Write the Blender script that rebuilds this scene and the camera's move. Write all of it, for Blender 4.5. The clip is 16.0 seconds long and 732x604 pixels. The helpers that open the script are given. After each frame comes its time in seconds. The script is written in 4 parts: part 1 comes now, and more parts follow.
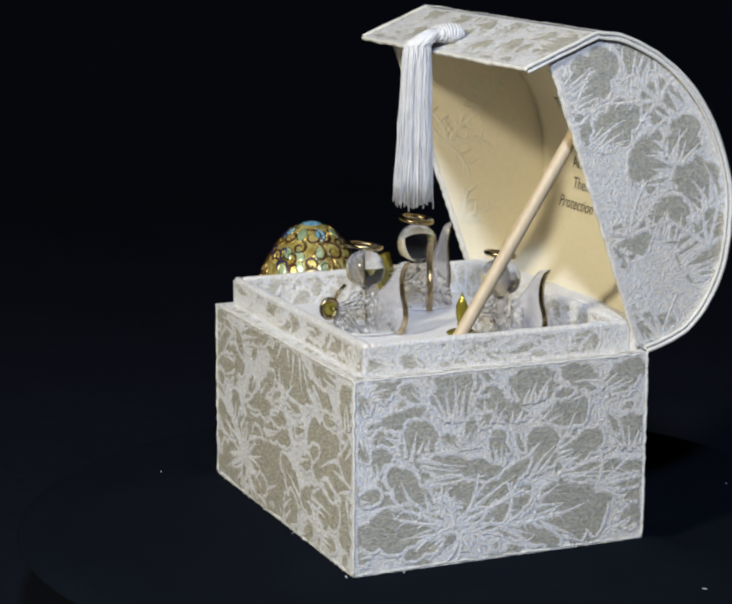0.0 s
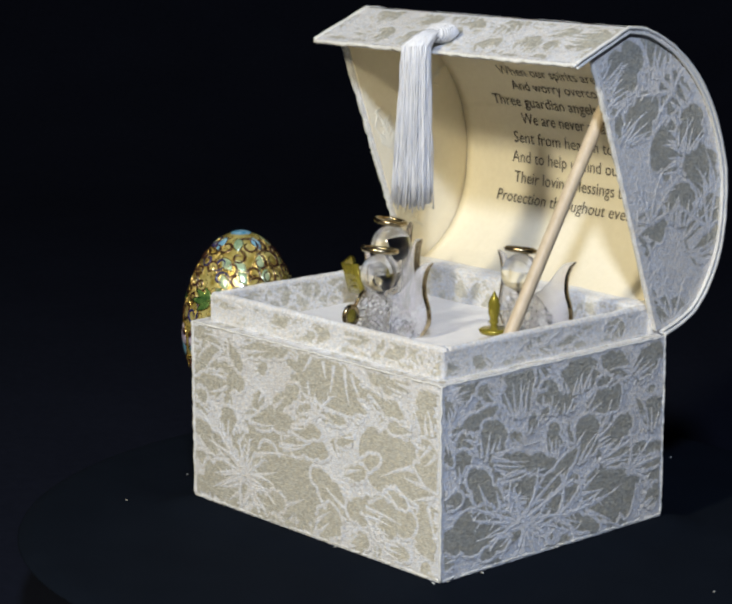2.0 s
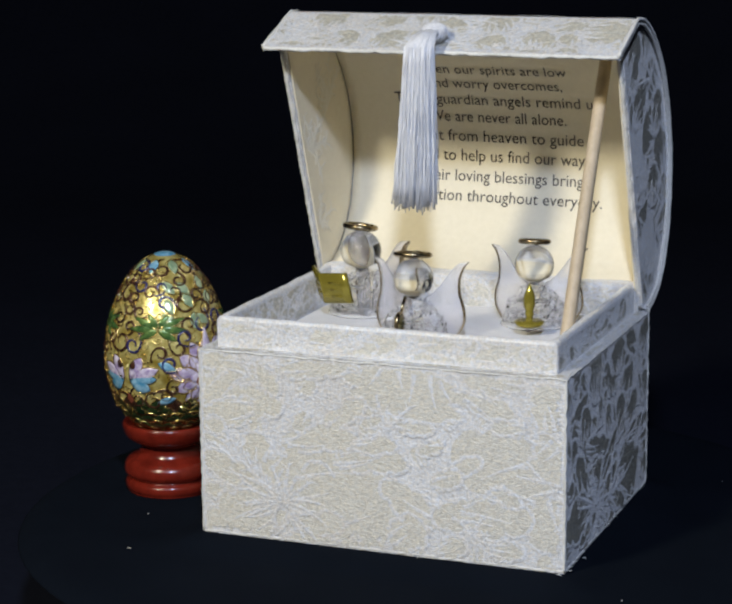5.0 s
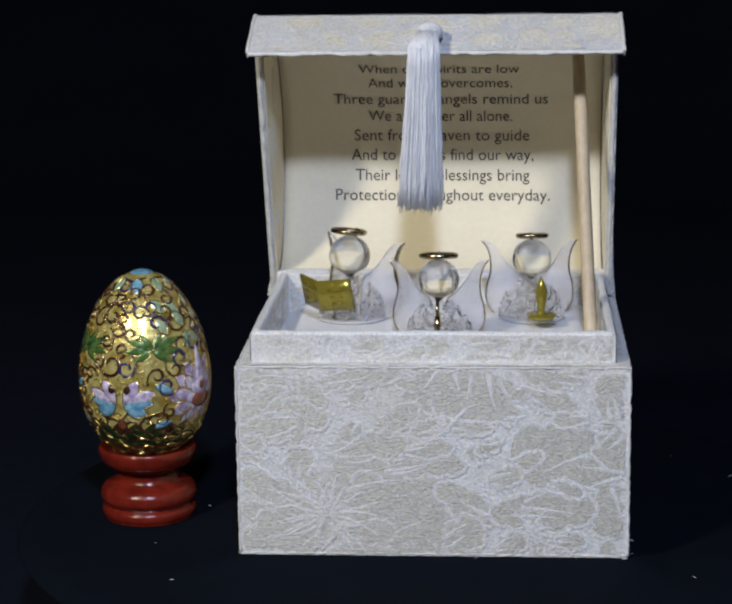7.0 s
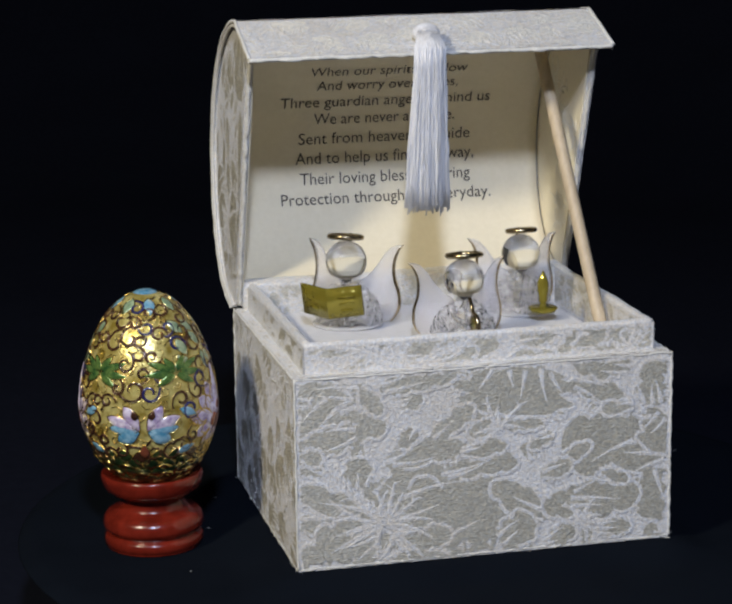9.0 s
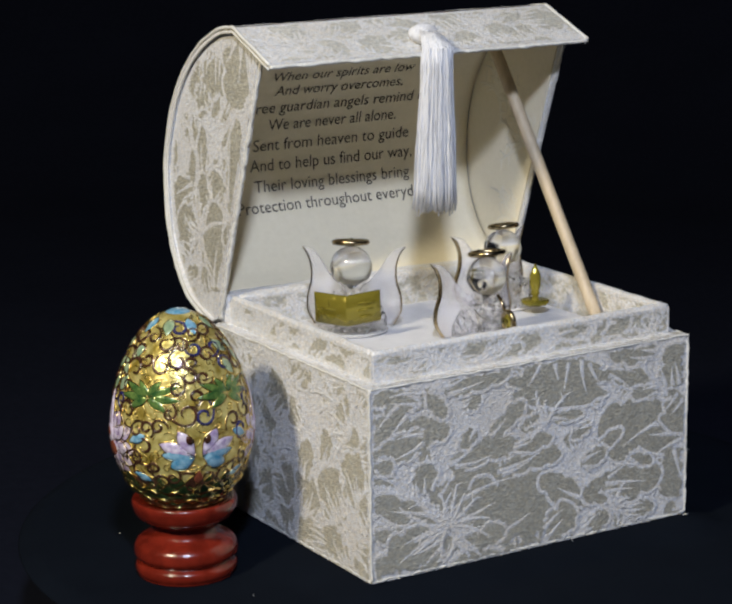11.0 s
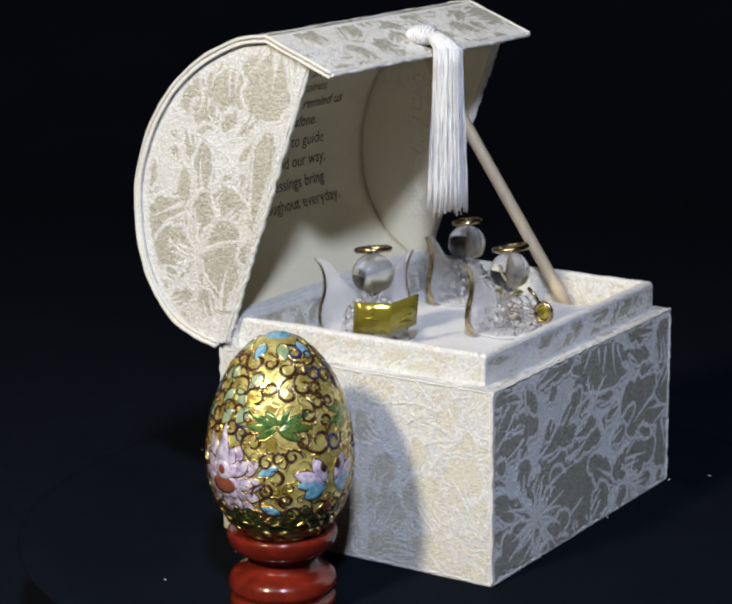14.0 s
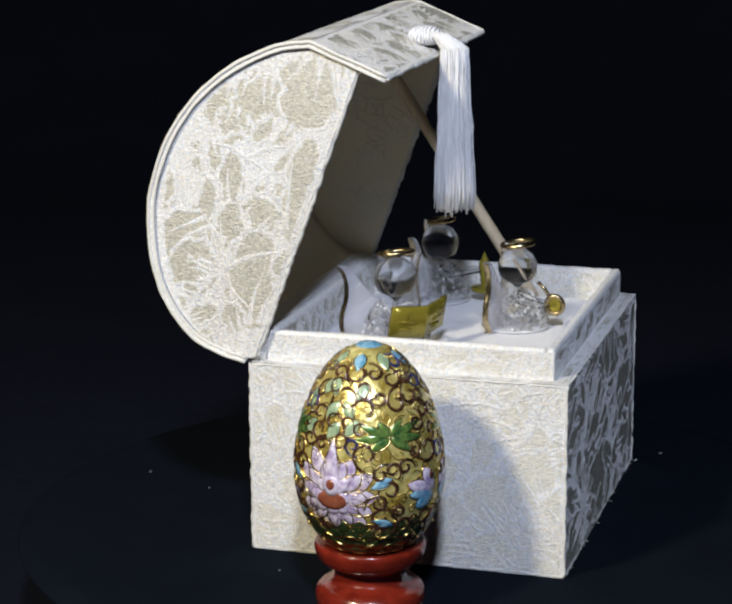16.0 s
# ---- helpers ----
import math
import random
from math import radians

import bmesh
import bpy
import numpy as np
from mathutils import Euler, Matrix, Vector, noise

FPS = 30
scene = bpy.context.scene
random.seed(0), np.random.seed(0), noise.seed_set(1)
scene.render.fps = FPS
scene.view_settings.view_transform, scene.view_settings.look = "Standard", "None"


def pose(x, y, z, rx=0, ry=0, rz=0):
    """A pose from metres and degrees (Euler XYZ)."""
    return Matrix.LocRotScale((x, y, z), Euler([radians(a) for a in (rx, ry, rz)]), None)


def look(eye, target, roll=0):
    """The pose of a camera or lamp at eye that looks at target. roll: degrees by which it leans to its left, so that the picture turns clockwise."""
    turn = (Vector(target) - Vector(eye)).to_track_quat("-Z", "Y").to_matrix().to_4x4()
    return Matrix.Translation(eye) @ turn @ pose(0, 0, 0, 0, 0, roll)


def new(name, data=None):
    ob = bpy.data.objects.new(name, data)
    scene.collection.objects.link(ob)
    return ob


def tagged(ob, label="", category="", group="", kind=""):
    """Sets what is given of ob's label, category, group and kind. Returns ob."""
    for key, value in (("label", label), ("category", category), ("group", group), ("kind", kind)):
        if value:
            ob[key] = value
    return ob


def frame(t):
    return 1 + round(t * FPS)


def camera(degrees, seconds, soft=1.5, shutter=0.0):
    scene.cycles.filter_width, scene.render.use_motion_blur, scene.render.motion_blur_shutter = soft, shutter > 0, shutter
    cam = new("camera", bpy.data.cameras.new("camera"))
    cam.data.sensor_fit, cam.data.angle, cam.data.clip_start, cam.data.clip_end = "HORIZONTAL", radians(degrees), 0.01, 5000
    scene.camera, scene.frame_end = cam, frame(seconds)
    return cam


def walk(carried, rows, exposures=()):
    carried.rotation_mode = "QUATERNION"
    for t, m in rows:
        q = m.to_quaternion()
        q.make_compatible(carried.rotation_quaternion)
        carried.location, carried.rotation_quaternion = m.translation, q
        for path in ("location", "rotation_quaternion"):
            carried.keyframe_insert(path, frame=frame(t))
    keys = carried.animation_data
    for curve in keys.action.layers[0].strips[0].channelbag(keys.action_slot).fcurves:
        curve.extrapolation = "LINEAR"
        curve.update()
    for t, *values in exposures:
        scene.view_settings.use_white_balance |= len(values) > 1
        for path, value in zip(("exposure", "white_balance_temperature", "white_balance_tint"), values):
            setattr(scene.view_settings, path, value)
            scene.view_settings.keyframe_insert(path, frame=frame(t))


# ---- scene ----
# a small chest and an egg ride on a turntable before a camera that stands still; sizes in millimetres through MM
MM = 0.001
EYE = Vector((0.0, -0.6766, 0.2241))
AIM = EYE + Vector((-0.03378, 0.97388, -0.22452))
STAND = look(EYE, AIM, 0.359)
cam = camera(19.664, 16.0, soft=2.55)
walk(cam, [(0.0, STAND), (16.0, STAND)], exposures=(
    (0.0, 0.04, 5950, 17), (3.5, -0.07, 5880, 17), (7.0, -0.43, 5640, 20), (9.0, -0.34, 5960, 20), (12.5, 0.05, 6130, 18), (16.0, 0.12, 6050, 18)))

# ---- light: two lamps before the table, in a dark room ----
world = bpy.data.worlds.new("dark_room")
scene.world = world
world.use_nodes = True
world.node_tree.nodes["Background"].inputs["Color"].default_value = (0.55, 0.65, 1.0, 1)
world.node_tree.nodes["Background"].inputs["Strength"].default_value = 0.021


def studio_lamp(name, azimuth, elevation, distance, size, watts, colour):
    a, e = radians(azimuth), radians(elevation)
    d = Vector((math.sin(a) * math.cos(e), -math.cos(a) * math.cos(e), math.sin(e))) * distance
    target = Vector((0, 0, 0.08))
    data = bpy.data.lights.new(name, "AREA")
    data.shape, data.size, data.energy, data.color = "DISK", size, watts, colour
    lamp = new(name, data)
    lamp.matrix_world = look(target + d, target)
    return lamp


studio_lamp("warm_lamp", -36, 33, 0.95, 0.10, 6.6, (1.0, 0.895, 0.585))
studio_lamp("cool_lamp", 1, 37, 0.95, 0.07, 6.3, (0.775, 0.878, 1.0))


# ---- materials ----
def material(name):
    m = bpy.data.materials.new(name)
    m.use_nodes = True
    return m, m.node_tree.nodes, m.node_tree.links, m.node_tree.nodes["Principled BSDF"]


def ramp(nodes, stops):
    r = nodes.new("ShaderNodeValToRGB")
    el = r.color_ramp.elements
    while len(el) < len(stops):
        el.new(0.5)
    for e, (p, c) in zip(el, stops):
        e.position = p
        e.color = (*c, 1) if len(c) == 3 else c
    return r


def math_node(nodes, links, op, a, b=None, clamp=False):
    n = nodes.new("ShaderNodeMath")
    n.operation, n.use_clamp = op, clamp
    for i, v in enumerate((a, b)):
        if v is None:
            continue
        if isinstance(v, (int, float)):
            n.inputs[i].default_value = v
        else:
            links.new(v, n.inputs[i])
    return n.outputs[0]


def noise_node(nodes, links, vec, scale, detail=3, rough=0.6, out="Fac"):
    n = nodes.new("ShaderNodeTexNoise")
    n.inputs["Scale"].default_value, n.inputs["Detail"].default_value, n.inputs["Roughness"].default_value = scale, detail, rough
    if vec is not None:
        links.new(vec, n.inputs["Vector"])
    return n.outputs[out]


def bump(nodes, links, bsdf, height, strength, distance):
    b = nodes.new("ShaderNodeBump")
    b.inputs["Strength"].default_value, b.inputs["Distance"].default_value = strength, distance
    links.new(height, b.inputs["Height"])
    links.new(b.outputs[0], bsdf.inputs["Normal"])
    return b


def coords(nodes):
    return nodes.new("ShaderNodeTexCoord").outputs["Object"]


def mapped(nodes, links, vec, scale):
    m = nodes.new("ShaderNodeMapping")
    m.inputs["Scale"].default_value = scale
    links.new(vec, m.inputs["Vector"])
    return m.outputs[0]


def flecked(n, l, co, colour):
    """Threads of slightly bluer and yellower dye through a cloth's colour."""
    f = noise_node(n, l, mapped(n, l, co, (620, 620, 1100)), 1.0, 2, 0.8)
    r = ramp(n, [(0.38, (0.85, 0.96, 1.14)), (0.62, (1.10, 1.0, 0.82))])
    l.new(f, r.inputs[0])
    m = n.new("ShaderNodeMix")
    m.data_type, m.blend_type = "RGBA", "MULTIPLY"
    m.inputs["Factor"].default_value = 0.38
    l.new(colour, m.inputs["A"])
    l.new(r.outputs[0], m.inputs["B"])
    return m.outputs["Result"]


def brocade(name, silk=(0.755, 0.75, 0.74)):
    """Ivory silk cloth: fine crossing threads, slubs and slight soiling."""
    m, n, l, b = material(name)
    co = coords(n)
    threads = noise_node(n, l, mapped(n, l, co, (2400, 2400, 500)), 1.0, 2, 0.7)
    weft = noise_node(n, l, mapped(n, l, co, (420, 420, 2600)), 1.0, 2, 0.7)
    grain = noise_node(n, l, co, 1450, 3, 0.75)
    soil = noise_node(n, l, co, 24, 3, 0.6)
    weave = math_node(n, l, "ADD", math_node(n, l, "MULTIPLY", threads, 0.3), math_node(n, l, "ADD", math_node(n, l, "MULTIPLY", weft, 0.2), math_node(n, l, "MULTIPLY", grain, 0.5)))
    crimp = n.new("ShaderNodeTexNoise")
    crimp.inputs["Scale"].default_value, crimp.inputs["Detail"].default_value, crimp.inputs["Distortion"].default_value = 620, 2, 1.6
    l.new(co, crimp.inputs["Vector"])
    weave = math_node(n, l, "ADD", math_node(n, l, "MULTIPLY", weave, 0.6), math_node(n, l, "MULTIPLY", crimp.outputs["Fac"], 0.4))
    s = ramp(n, [(0.38, tuple(c * 0.76 for c in silk)), (0.60, tuple(min(1, c * 1.17) for c in silk))])
    l.new(weave, s.inputs[0])
    tone = n.new("ShaderNodeMix")
    tone.data_type, tone.blend_type = "RGBA", "MULTIPLY"
    tone.inputs["Factor"].default_value = 1
    st = ramp(n, [(0.35, (0.94, 0.91, 0.86)), (0.6, (1, 1, 1))])
    l.new(soil, st.inputs[0])
    l.new(s.outputs[0], tone.inputs["A"])
    l.new(st.outputs[0], tone.inputs["B"])
    l.new(flecked(n, l, co, tone.outputs["Result"]), b.inputs["Base Color"])
    b.inputs["Roughness"].default_value = 0.6
    b.inputs["Sheen Weight"].default_value = 0.45
    b.inputs["Sheen Tint"].default_value = (0.95, 0.97, 1.0, 1)
    b.inputs["Coat Weight"].default_value = 0.4
    b.inputs["Coat Roughness"].default_value = 0.3
    bump(n, l, b, weave, 1.0, 0.0008)
    return m


def satin_weave(name, ground=(0.535, 0.515, 0.43)):
    """The flat taupe satin of the damask: its floats gleam across the weave, not along it."""
    m, n, l, b = material(name)
    co = coords(n)
    grain = noise_node(n, l, mapped(n, l, co, (800, 800, 1700)), 1.0, 3, 0.8)
    crimp = n.new("ShaderNodeTexNoise")
    crimp.inputs["Scale"].default_value, crimp.inputs["Detail"].default_value, crimp.inputs["Distortion"].default_value = 560, 2, 1.4
    l.new(mapped(n, l, co, (1, 1, 1.5)), crimp.inputs["Vector"])
    grain = math_node(n, l, "ADD", math_node(n, l, "MULTIPLY", grain, 0.6), math_node(n, l, "MULTIPLY", crimp.outputs["Fac"], 0.4))
    r = ramp(n, [(0.40, tuple(c * 0.70 for c in ground)), (0.60, tuple(c * 1.28 for c in ground))])
    l.new(grain, r.inputs[0])
    l.new(flecked(n, l, co, r.outputs[0]), b.inputs["Base Color"])
    b.inputs["Roughness"].default_value = 0.64
    b.inputs["IOR"].default_value = 2.65
    b.inputs["Specular IOR Level"].default_value = 0.8
    b.inputs["Specular Tint"].default_value = (1.0, 0.965, 0.915, 1)
    b.inputs["Anisotropic"].default_value = 0.8
    b.inputs["Anisotropic Rotation"].default_value = 0.195
    t = n.new("ShaderNodeTangent")
    t.direction_type, t.uv_map = "UV_MAP", "weave"
    l.new(t.outputs[0], b.inputs["Tangent"])
    bump(n, l, b, grain, 0.8, 0.0007)
    return m


def fabric(name, dark, light, scale=900, rough=0.8, sheen=0.2, depth=0.0002, stretch=(1, 1, 1)):
    m, n, l, b = material(name)
    co = mapped(n, l, coords(n), stretch)
    f = noise_node(n, l, co, scale, 3, 0.65)
    big = noise_node(n, l, co, scale / 25, 2, 0.5)
    r = ramp(n, [(0.3, dark), (0.7, light)])
    l.new(math_node(n, l, "ADD", math_node(n, l, "MULTIPLY", f, 0.6), math_node(n, l, "MULTIPLY", big, 0.4)), r.inputs[0])
    l.new(r.outputs[0], b.inputs["Base Color"])
    b.inputs["Roughness"].default_value = rough
    b.inputs["Sheen Weight"].default_value = sheen
    bump(n, l, b, f, 0.6, depth)
    return m


def enamel(name, dark, light, metal=0.0, rough=0.18, scale=260, coat=0.6, dents=0.25):
    m, n, l, b = material(name)
    co = coords(n)
    f = noise_node(n, l, co, scale, 3, 0.6)
    r = ramp(n, [(0.35, dark), (0.65, light)])
    l.new(f, r.inputs[0])
    l.new(r.outputs[0], b.inputs["Base Color"])
    b.inputs["Metallic"].default_value, b.inputs["Roughness"].default_value = metal, rough
    b.inputs["Coat Weight"].default_value = coat
    b.inputs["Coat Roughness"].default_value = 0.08
    bump(n, l, b, noise_node(n, l, co, 700, 2, 0.5), dents, 0.0003)
    return m


def lets_through(n, l, bsdf, share, tint):
    """Lets a share of the light pass unbent, as thin blown glass does."""
    clear, mix = n.new("ShaderNodeBsdfTransparent"), n.new("ShaderNodeMixShader")
    clear.inputs["Color"].default_value = (*tint, 1)
    mix.inputs[0].default_value = share
    l.new(bsdf.outputs[0], mix.inputs[1])
    l.new(clear.outputs[0], mix.inputs[2])
    l.new(mix.outputs[0], n["Material Output"].inputs["Surface"])


def glass(name, tint=(1, 1, 1), rough=0.0, ripple=0.15, scale=300, index=1.48, share=0.25):
    m, n, l, b = material(name)
    b.inputs["Base Color"].default_value = (*tint, 1)
    b.inputs["Transmission Weight"].default_value = 1
    b.inputs["Roughness"].default_value = rough
    b.inputs["IOR"].default_value = index
    bump(n, l, b, noise_node(n, l, coords(n), scale, 2, 0.5), ripple, 0.0004)
    lets_through(n, l, b, share, tint)
    return m


BROCADE = brocade("ivory_brocade")
TAUPE = satin_weave("taupe_satin_weave")
BINDING = fabric("frayed_ivory_edge", (0.56, 0.54, 0.48), (0.82, 0.81, 0.76), 1400, 0.8, 0.3, 0.0003)
PAPER = fabric("cream_paper", (0.78, 0.71, 0.53), (0.85, 0.78, 0.60), 500, 0.75, 0.0, 0.00005)
LINING = fabric("cream_lining_thread", (0.76, 0.70, 0.54), (0.82, 0.78, 0.64), 900, 0.5, 0.3, 0.0003)
INK = fabric("dark_brown_ink", (0.024, 0.019, 0.012), (0.045, 0.035, 0.024), 900, 0.7, 0.0, 0.00002)
SATIN = fabric("white_satin", (0.74, 0.74, 0.76), (0.86, 0.86, 0.88), 220, 0.4, 0.2, 0.0003)
THREAD = fabric("white_tassel_thread", (0.58, 0.58, 0.59), (0.82, 0.82, 0.83), 1800, 0.45, 0.3, 0.0001, (1, 1, 0.2))
WOOD = fabric("pale_birch_dowel", (0.48, 0.38, 0.245), (0.68, 0.56, 0.39), 500, 0.5, 0.0, 0.0001, (1, 1, 0.08))
CLEAR = glass("clear_glass", (0.98, 0.99, 1.0), 0.0, 0.1, 160, 1.48, 0.08)
GOLD = enamel("worn_gold_trim", (0.27, 0.20, 0.10), (0.56, 0.46, 0.28), 1.0, 0.25, 500, 0.0)
GOLD_WIRE = enamel("bright_gold_wire", (0.70, 0.50, 0.14), (0.92, 0.72, 0.30), 1.0, 0.22, 600, 0.0)
RED_WOOD = enamel("red_lacquered_wood", (0.115, 0.011, 0.005), (0.185, 0.018, 0.008), 0.0, 0.22, 180, 0.35)
EGG_GOLD = enamel("yellow_gold_enamel", (0.36, 0.265, 0.04), (0.80, 0.71, 0.26), 0.45, 0.26, 190, 0.8, 0.9)
BROWN = enamel("dark_brown_enamel", (0.035, 0.015, 0.010), (0.085, 0.035, 0.018), 0.2, 0.2)
NAVY = enamel("navy_enamel", (0.012, 0.014, 0.07), (0.03, 0.03, 0.14), 0.1, 0.2)
GREEN = enamel("green_enamel", (0.035, 0.11, 0.03), (0.19, 0.30, 0.07), 0.3, 0.2, 420)
DEEP_GREEN = enamel("deep_green_enamel", (0.012, 0.03, 0.01), (0.04, 0.07, 0.02), 0.3, 0.2)
PALE_GREEN = enamel("pale_green_enamel", (0.22, 0.34, 0.20), (0.48, 0.58, 0.36), 0.2, 0.2, 420)
LILAC = enamel("lilac_white_enamel", (0.32, 0.24, 0.42), (0.70, 0.64, 0.74), 0.0, 0.2, 420)
BLUE = enamel("sky_blue_enamel", (0.07, 0.25, 0.40), (0.30, 0.50, 0.62), 0.0, 0.2, 420)
RUST = enamel("rust_red_enamel", (0.18, 0.05, 0.025), (0.32, 0.10, 0.05), 0.1, 0.2)
FELT = fabric("black_felt", (0.0036, 0.0052, 0.0086), (0.0055, 0.0078, 0.0125), 1500, 0.95, 0.0, 0.0003)
DRAPE = fabric("black_drape", (0.0066, 0.0079, 0.0140), (0.0095, 0.0112, 0.0194), 300, 1.0, 0.0, 0.0003)
for cloth in (FELT, DRAPE):
    cloth.node_tree.nodes["Principled BSDF"].inputs["Specular IOR Level"].default_value = 0.03


FROST = glass("frosted_glass_wing", (0.95, 0.95, 0.985), 0.22, 0.3, 420, 1.25, 0.42)
FROST.node_tree.nodes["Principled BSDF"].inputs["Transmission Weight"].default_value = 0.72
BEADED = glass("spun_glass_drops", (0.99, 0.99, 1.0), 0.0, 0.5, 500, 1.32, 0.35)
BEADED.node_tree.nodes["Principled BSDF"].inputs["Transmission Weight"].default_value = 0.36
BEADED.node_tree.nodes["Principled BSDF"].inputs["Coat Weight"].default_value = 0.9
GOLD_GLASS = glass("gilded_glass", (0.42, 0.35, 0.045), 0.12, 0.8, 350, 1.45, 0.12)
GOLD_GLASS.node_tree.nodes["Principled BSDF"].inputs["Transmission Weight"].default_value = 0.4
GOLD_GLASS.node_tree.nodes["Principled BSDF"].inputs["Metallic"].default_value = 0.35


# ---- mesh helpers ----
def thing(name, label, category, at=(0, 0, 0), group="", kind=""):
    ob = new(name)
    ob.empty_display_size = 0.01
    ob.location = Vector(at) * MM
    return tagged(ob, label, category, group, kind)


def solid(name, bm, mats, smooth=True):
    me = bpy.data.meshes.new(name)
    bmesh.ops.recalc_face_normals(bm, faces=bm.faces[:])
    bm.to_mesh(me)
    bm.free()
    for mt in mats if isinstance(mats, (list, tuple)) else (mats,):
        me.materials.append(mt)
    if smooth:
        me.polygons.foreach_set("use_smooth", [True] * len(me.polygons))
    return new(name, me)


def part(name, bm, mats, parent, label="", smooth=True):
    """Links a bmesh, drawn in millimetres of the turntable, as one mesh under its thing."""
    base = Vector((0, 0, 0))
    up = parent
    while up is not None:
        base += up.location
        up = up.parent
    if mats is TAUPE:
        uv = bm.loops.layers.uv.new("weave")
        xs = [v.co.x for v in bm.verts]
        flat = max(xs) - min(xs) < 1.0
        for f in bm.faces:
            for lp in f.loops:
                if flat and parent.name == "lid" and xs[0] < 0:
                    lp[uv].uv = (lp.vert.co.z * 0.01, lp.vert.co.y * 0.01)
                elif flat:
                    lp[uv].uv = (lp.vert.co.y * 0.01, lp.vert.co.z * 0.01)
                else:
                    lp[uv].uv = (lp.vert.co.x * 0.01, (lp.vert.co.z - lp.vert.co.y) * 0.01)
    for v in bm.verts:
        v.co = v.co * MM - base
    ob = solid(name, bm, mats, smooth)
    ob.parent = parent
    return tagged(ob, label)


def lerp(a, b, t):
    return a + (b - a) * t


def puckered_box(x0, x1, y0, y1, z0, z1, step=2.0, r=0.8, rough=0.22, seed=0.0):
    """A cloth-covered board: rounded edges and a slightly uneven skin."""
    bm = bmesh.new()
    c = [(x0, x1), (y0, y1), (z0, z1)]
    n = [max(2, int((b - a) / step)) for a, b in c]
    grid = {}

    def vert(i, j, k):
        key = (i, j, k)
        if key not in grid:
            p = Vector([lerp(c[d][0], c[d][1], key[d] / n[d]) for d in range(3)])
            core = Vector([min(max(p[d], c[d][0] + r), c[d][1] - r) for d in range(3)])
            out = p - core
            if out.length > 1e-6:
                out.normalize()
                p = core + out * r
            p += out * rough * noise.noise((p * 0.11) + Vector((seed, 0, 3))) * 2 + out * rough * noise.noise(p * 0.7)
            grid[key] = bm.verts.new(p)
        return grid[key]

    for d in range(3):
        e, f = (d + 1) % 3, (d + 2) % 3
        for side in (0, n[d]):
            for i in range(n[e]):
                for j in range(n[f]):
                    q = []
                    for a, b in ((0, 0), (1, 0), (1, 1), (0, 1)):
                        key = [0, 0, 0]
                        key[d], key[e], key[f] = side, i + a, j + b
                        q.append(vert(*key))
                    bm.faces.new(q)
    return bm


def tube(bm, pts, radius, sides=6, closed=False, mat=0):
    """A round cord along points; radius a number or a function of 0..1."""
    pts = [Vector(p) for p in pts]
    n = len(pts)
    rings = []
    prev = None
    for i, p in enumerate(pts):
        a, b = (pts[i - 1], pts[(i + 1) % n]) if closed else (pts[max(0, i - 1)], pts[min(n - 1, i + 1)])
        d = (b - a).normalized()
        if prev is None:
            prev = d.orthogonal().normalized()
        prev = (prev - d * prev.dot(d))
        prev = prev.normalized() if prev.length > 1e-6 else d.orthogonal().normalized()
        s = d.cross(prev)
        rr = radius(i / max(1, n - 1)) if callable(radius) else radius
        rings.append([bm.verts.new(p + (prev * math.cos(k * math.tau / sides) + s * math.sin(k * math.tau / sides)) * rr) for k in range(sides)])
    for i in range(n if closed else n - 1):
        a, b = rings[i], rings[(i + 1) % n]
        for k in range(sides):
            bm.faces.new((a[k], a[(k + 1) % sides], b[(k + 1) % sides], b[k])).material_index = mat
    if not closed:
        bm.faces.new(rings[0]).material_index = mat
        bm.faces.new(rings[-1][::-1]).material_index = mat


def lathe(bm, profile, centre=(0, 0), steps=48, mat=0, wobble=0.0):
    rings = []
    for r, z in profile:
        if r < 1e-4:
            rings.append([bm.verts.new((centre[0], centre[1], z))])
        else:
            rings.append([bm.verts.new((centre[0] + r * (1 + wobble * noise.noise((k * 0.9, z, r))) * math.cos(k * math.tau / steps), centre[1] + r * (1 + wobble * noise.noise((k * 0.9, z, r))) * math.sin(k * math.tau / steps), z)) for k in range(steps)])
    for a, b in zip(rings, rings[1:]):
        for k in range(steps):
            q = [a[k % len(a)], a[(k + 1) % len(a)], b[(k + 1) % len(b)], b[k % len(b)]]
            q = list(dict.fromkeys(q))
            if len(q) > 2:
                bm.faces.new(q).material_index = mat


def catmull(points, per=6):
    pts = [Vector(p) for p in points]
    pts = [pts[0] * 2 - pts[1]] + pts + [pts[-1] * 2 - pts[-2]]
    out = []
    for i in range(1, len(pts) - 2):
        a, b, c, d = pts[i - 1:i + 3]
        for k in range(per):
            t = k / per
            out.append(0.5 * ((2 * b) + (c - a) * t + (2 * a - 5 * b + 4 * c - d) * t * t + (3 * b - a - 3 * c + d) * t ** 3))
    out.append(pts[-2])
    return out


def normals2(line):
    """Left-hand normals of a line in the y-z plane."""
    out = []
    for i in range(len(line)):
        d = (line[min(i + 1, len(line) - 1)] - line[max(i - 1, 0)]).normalized()
        out.append(Vector((-d.y, d.x)))
    return out


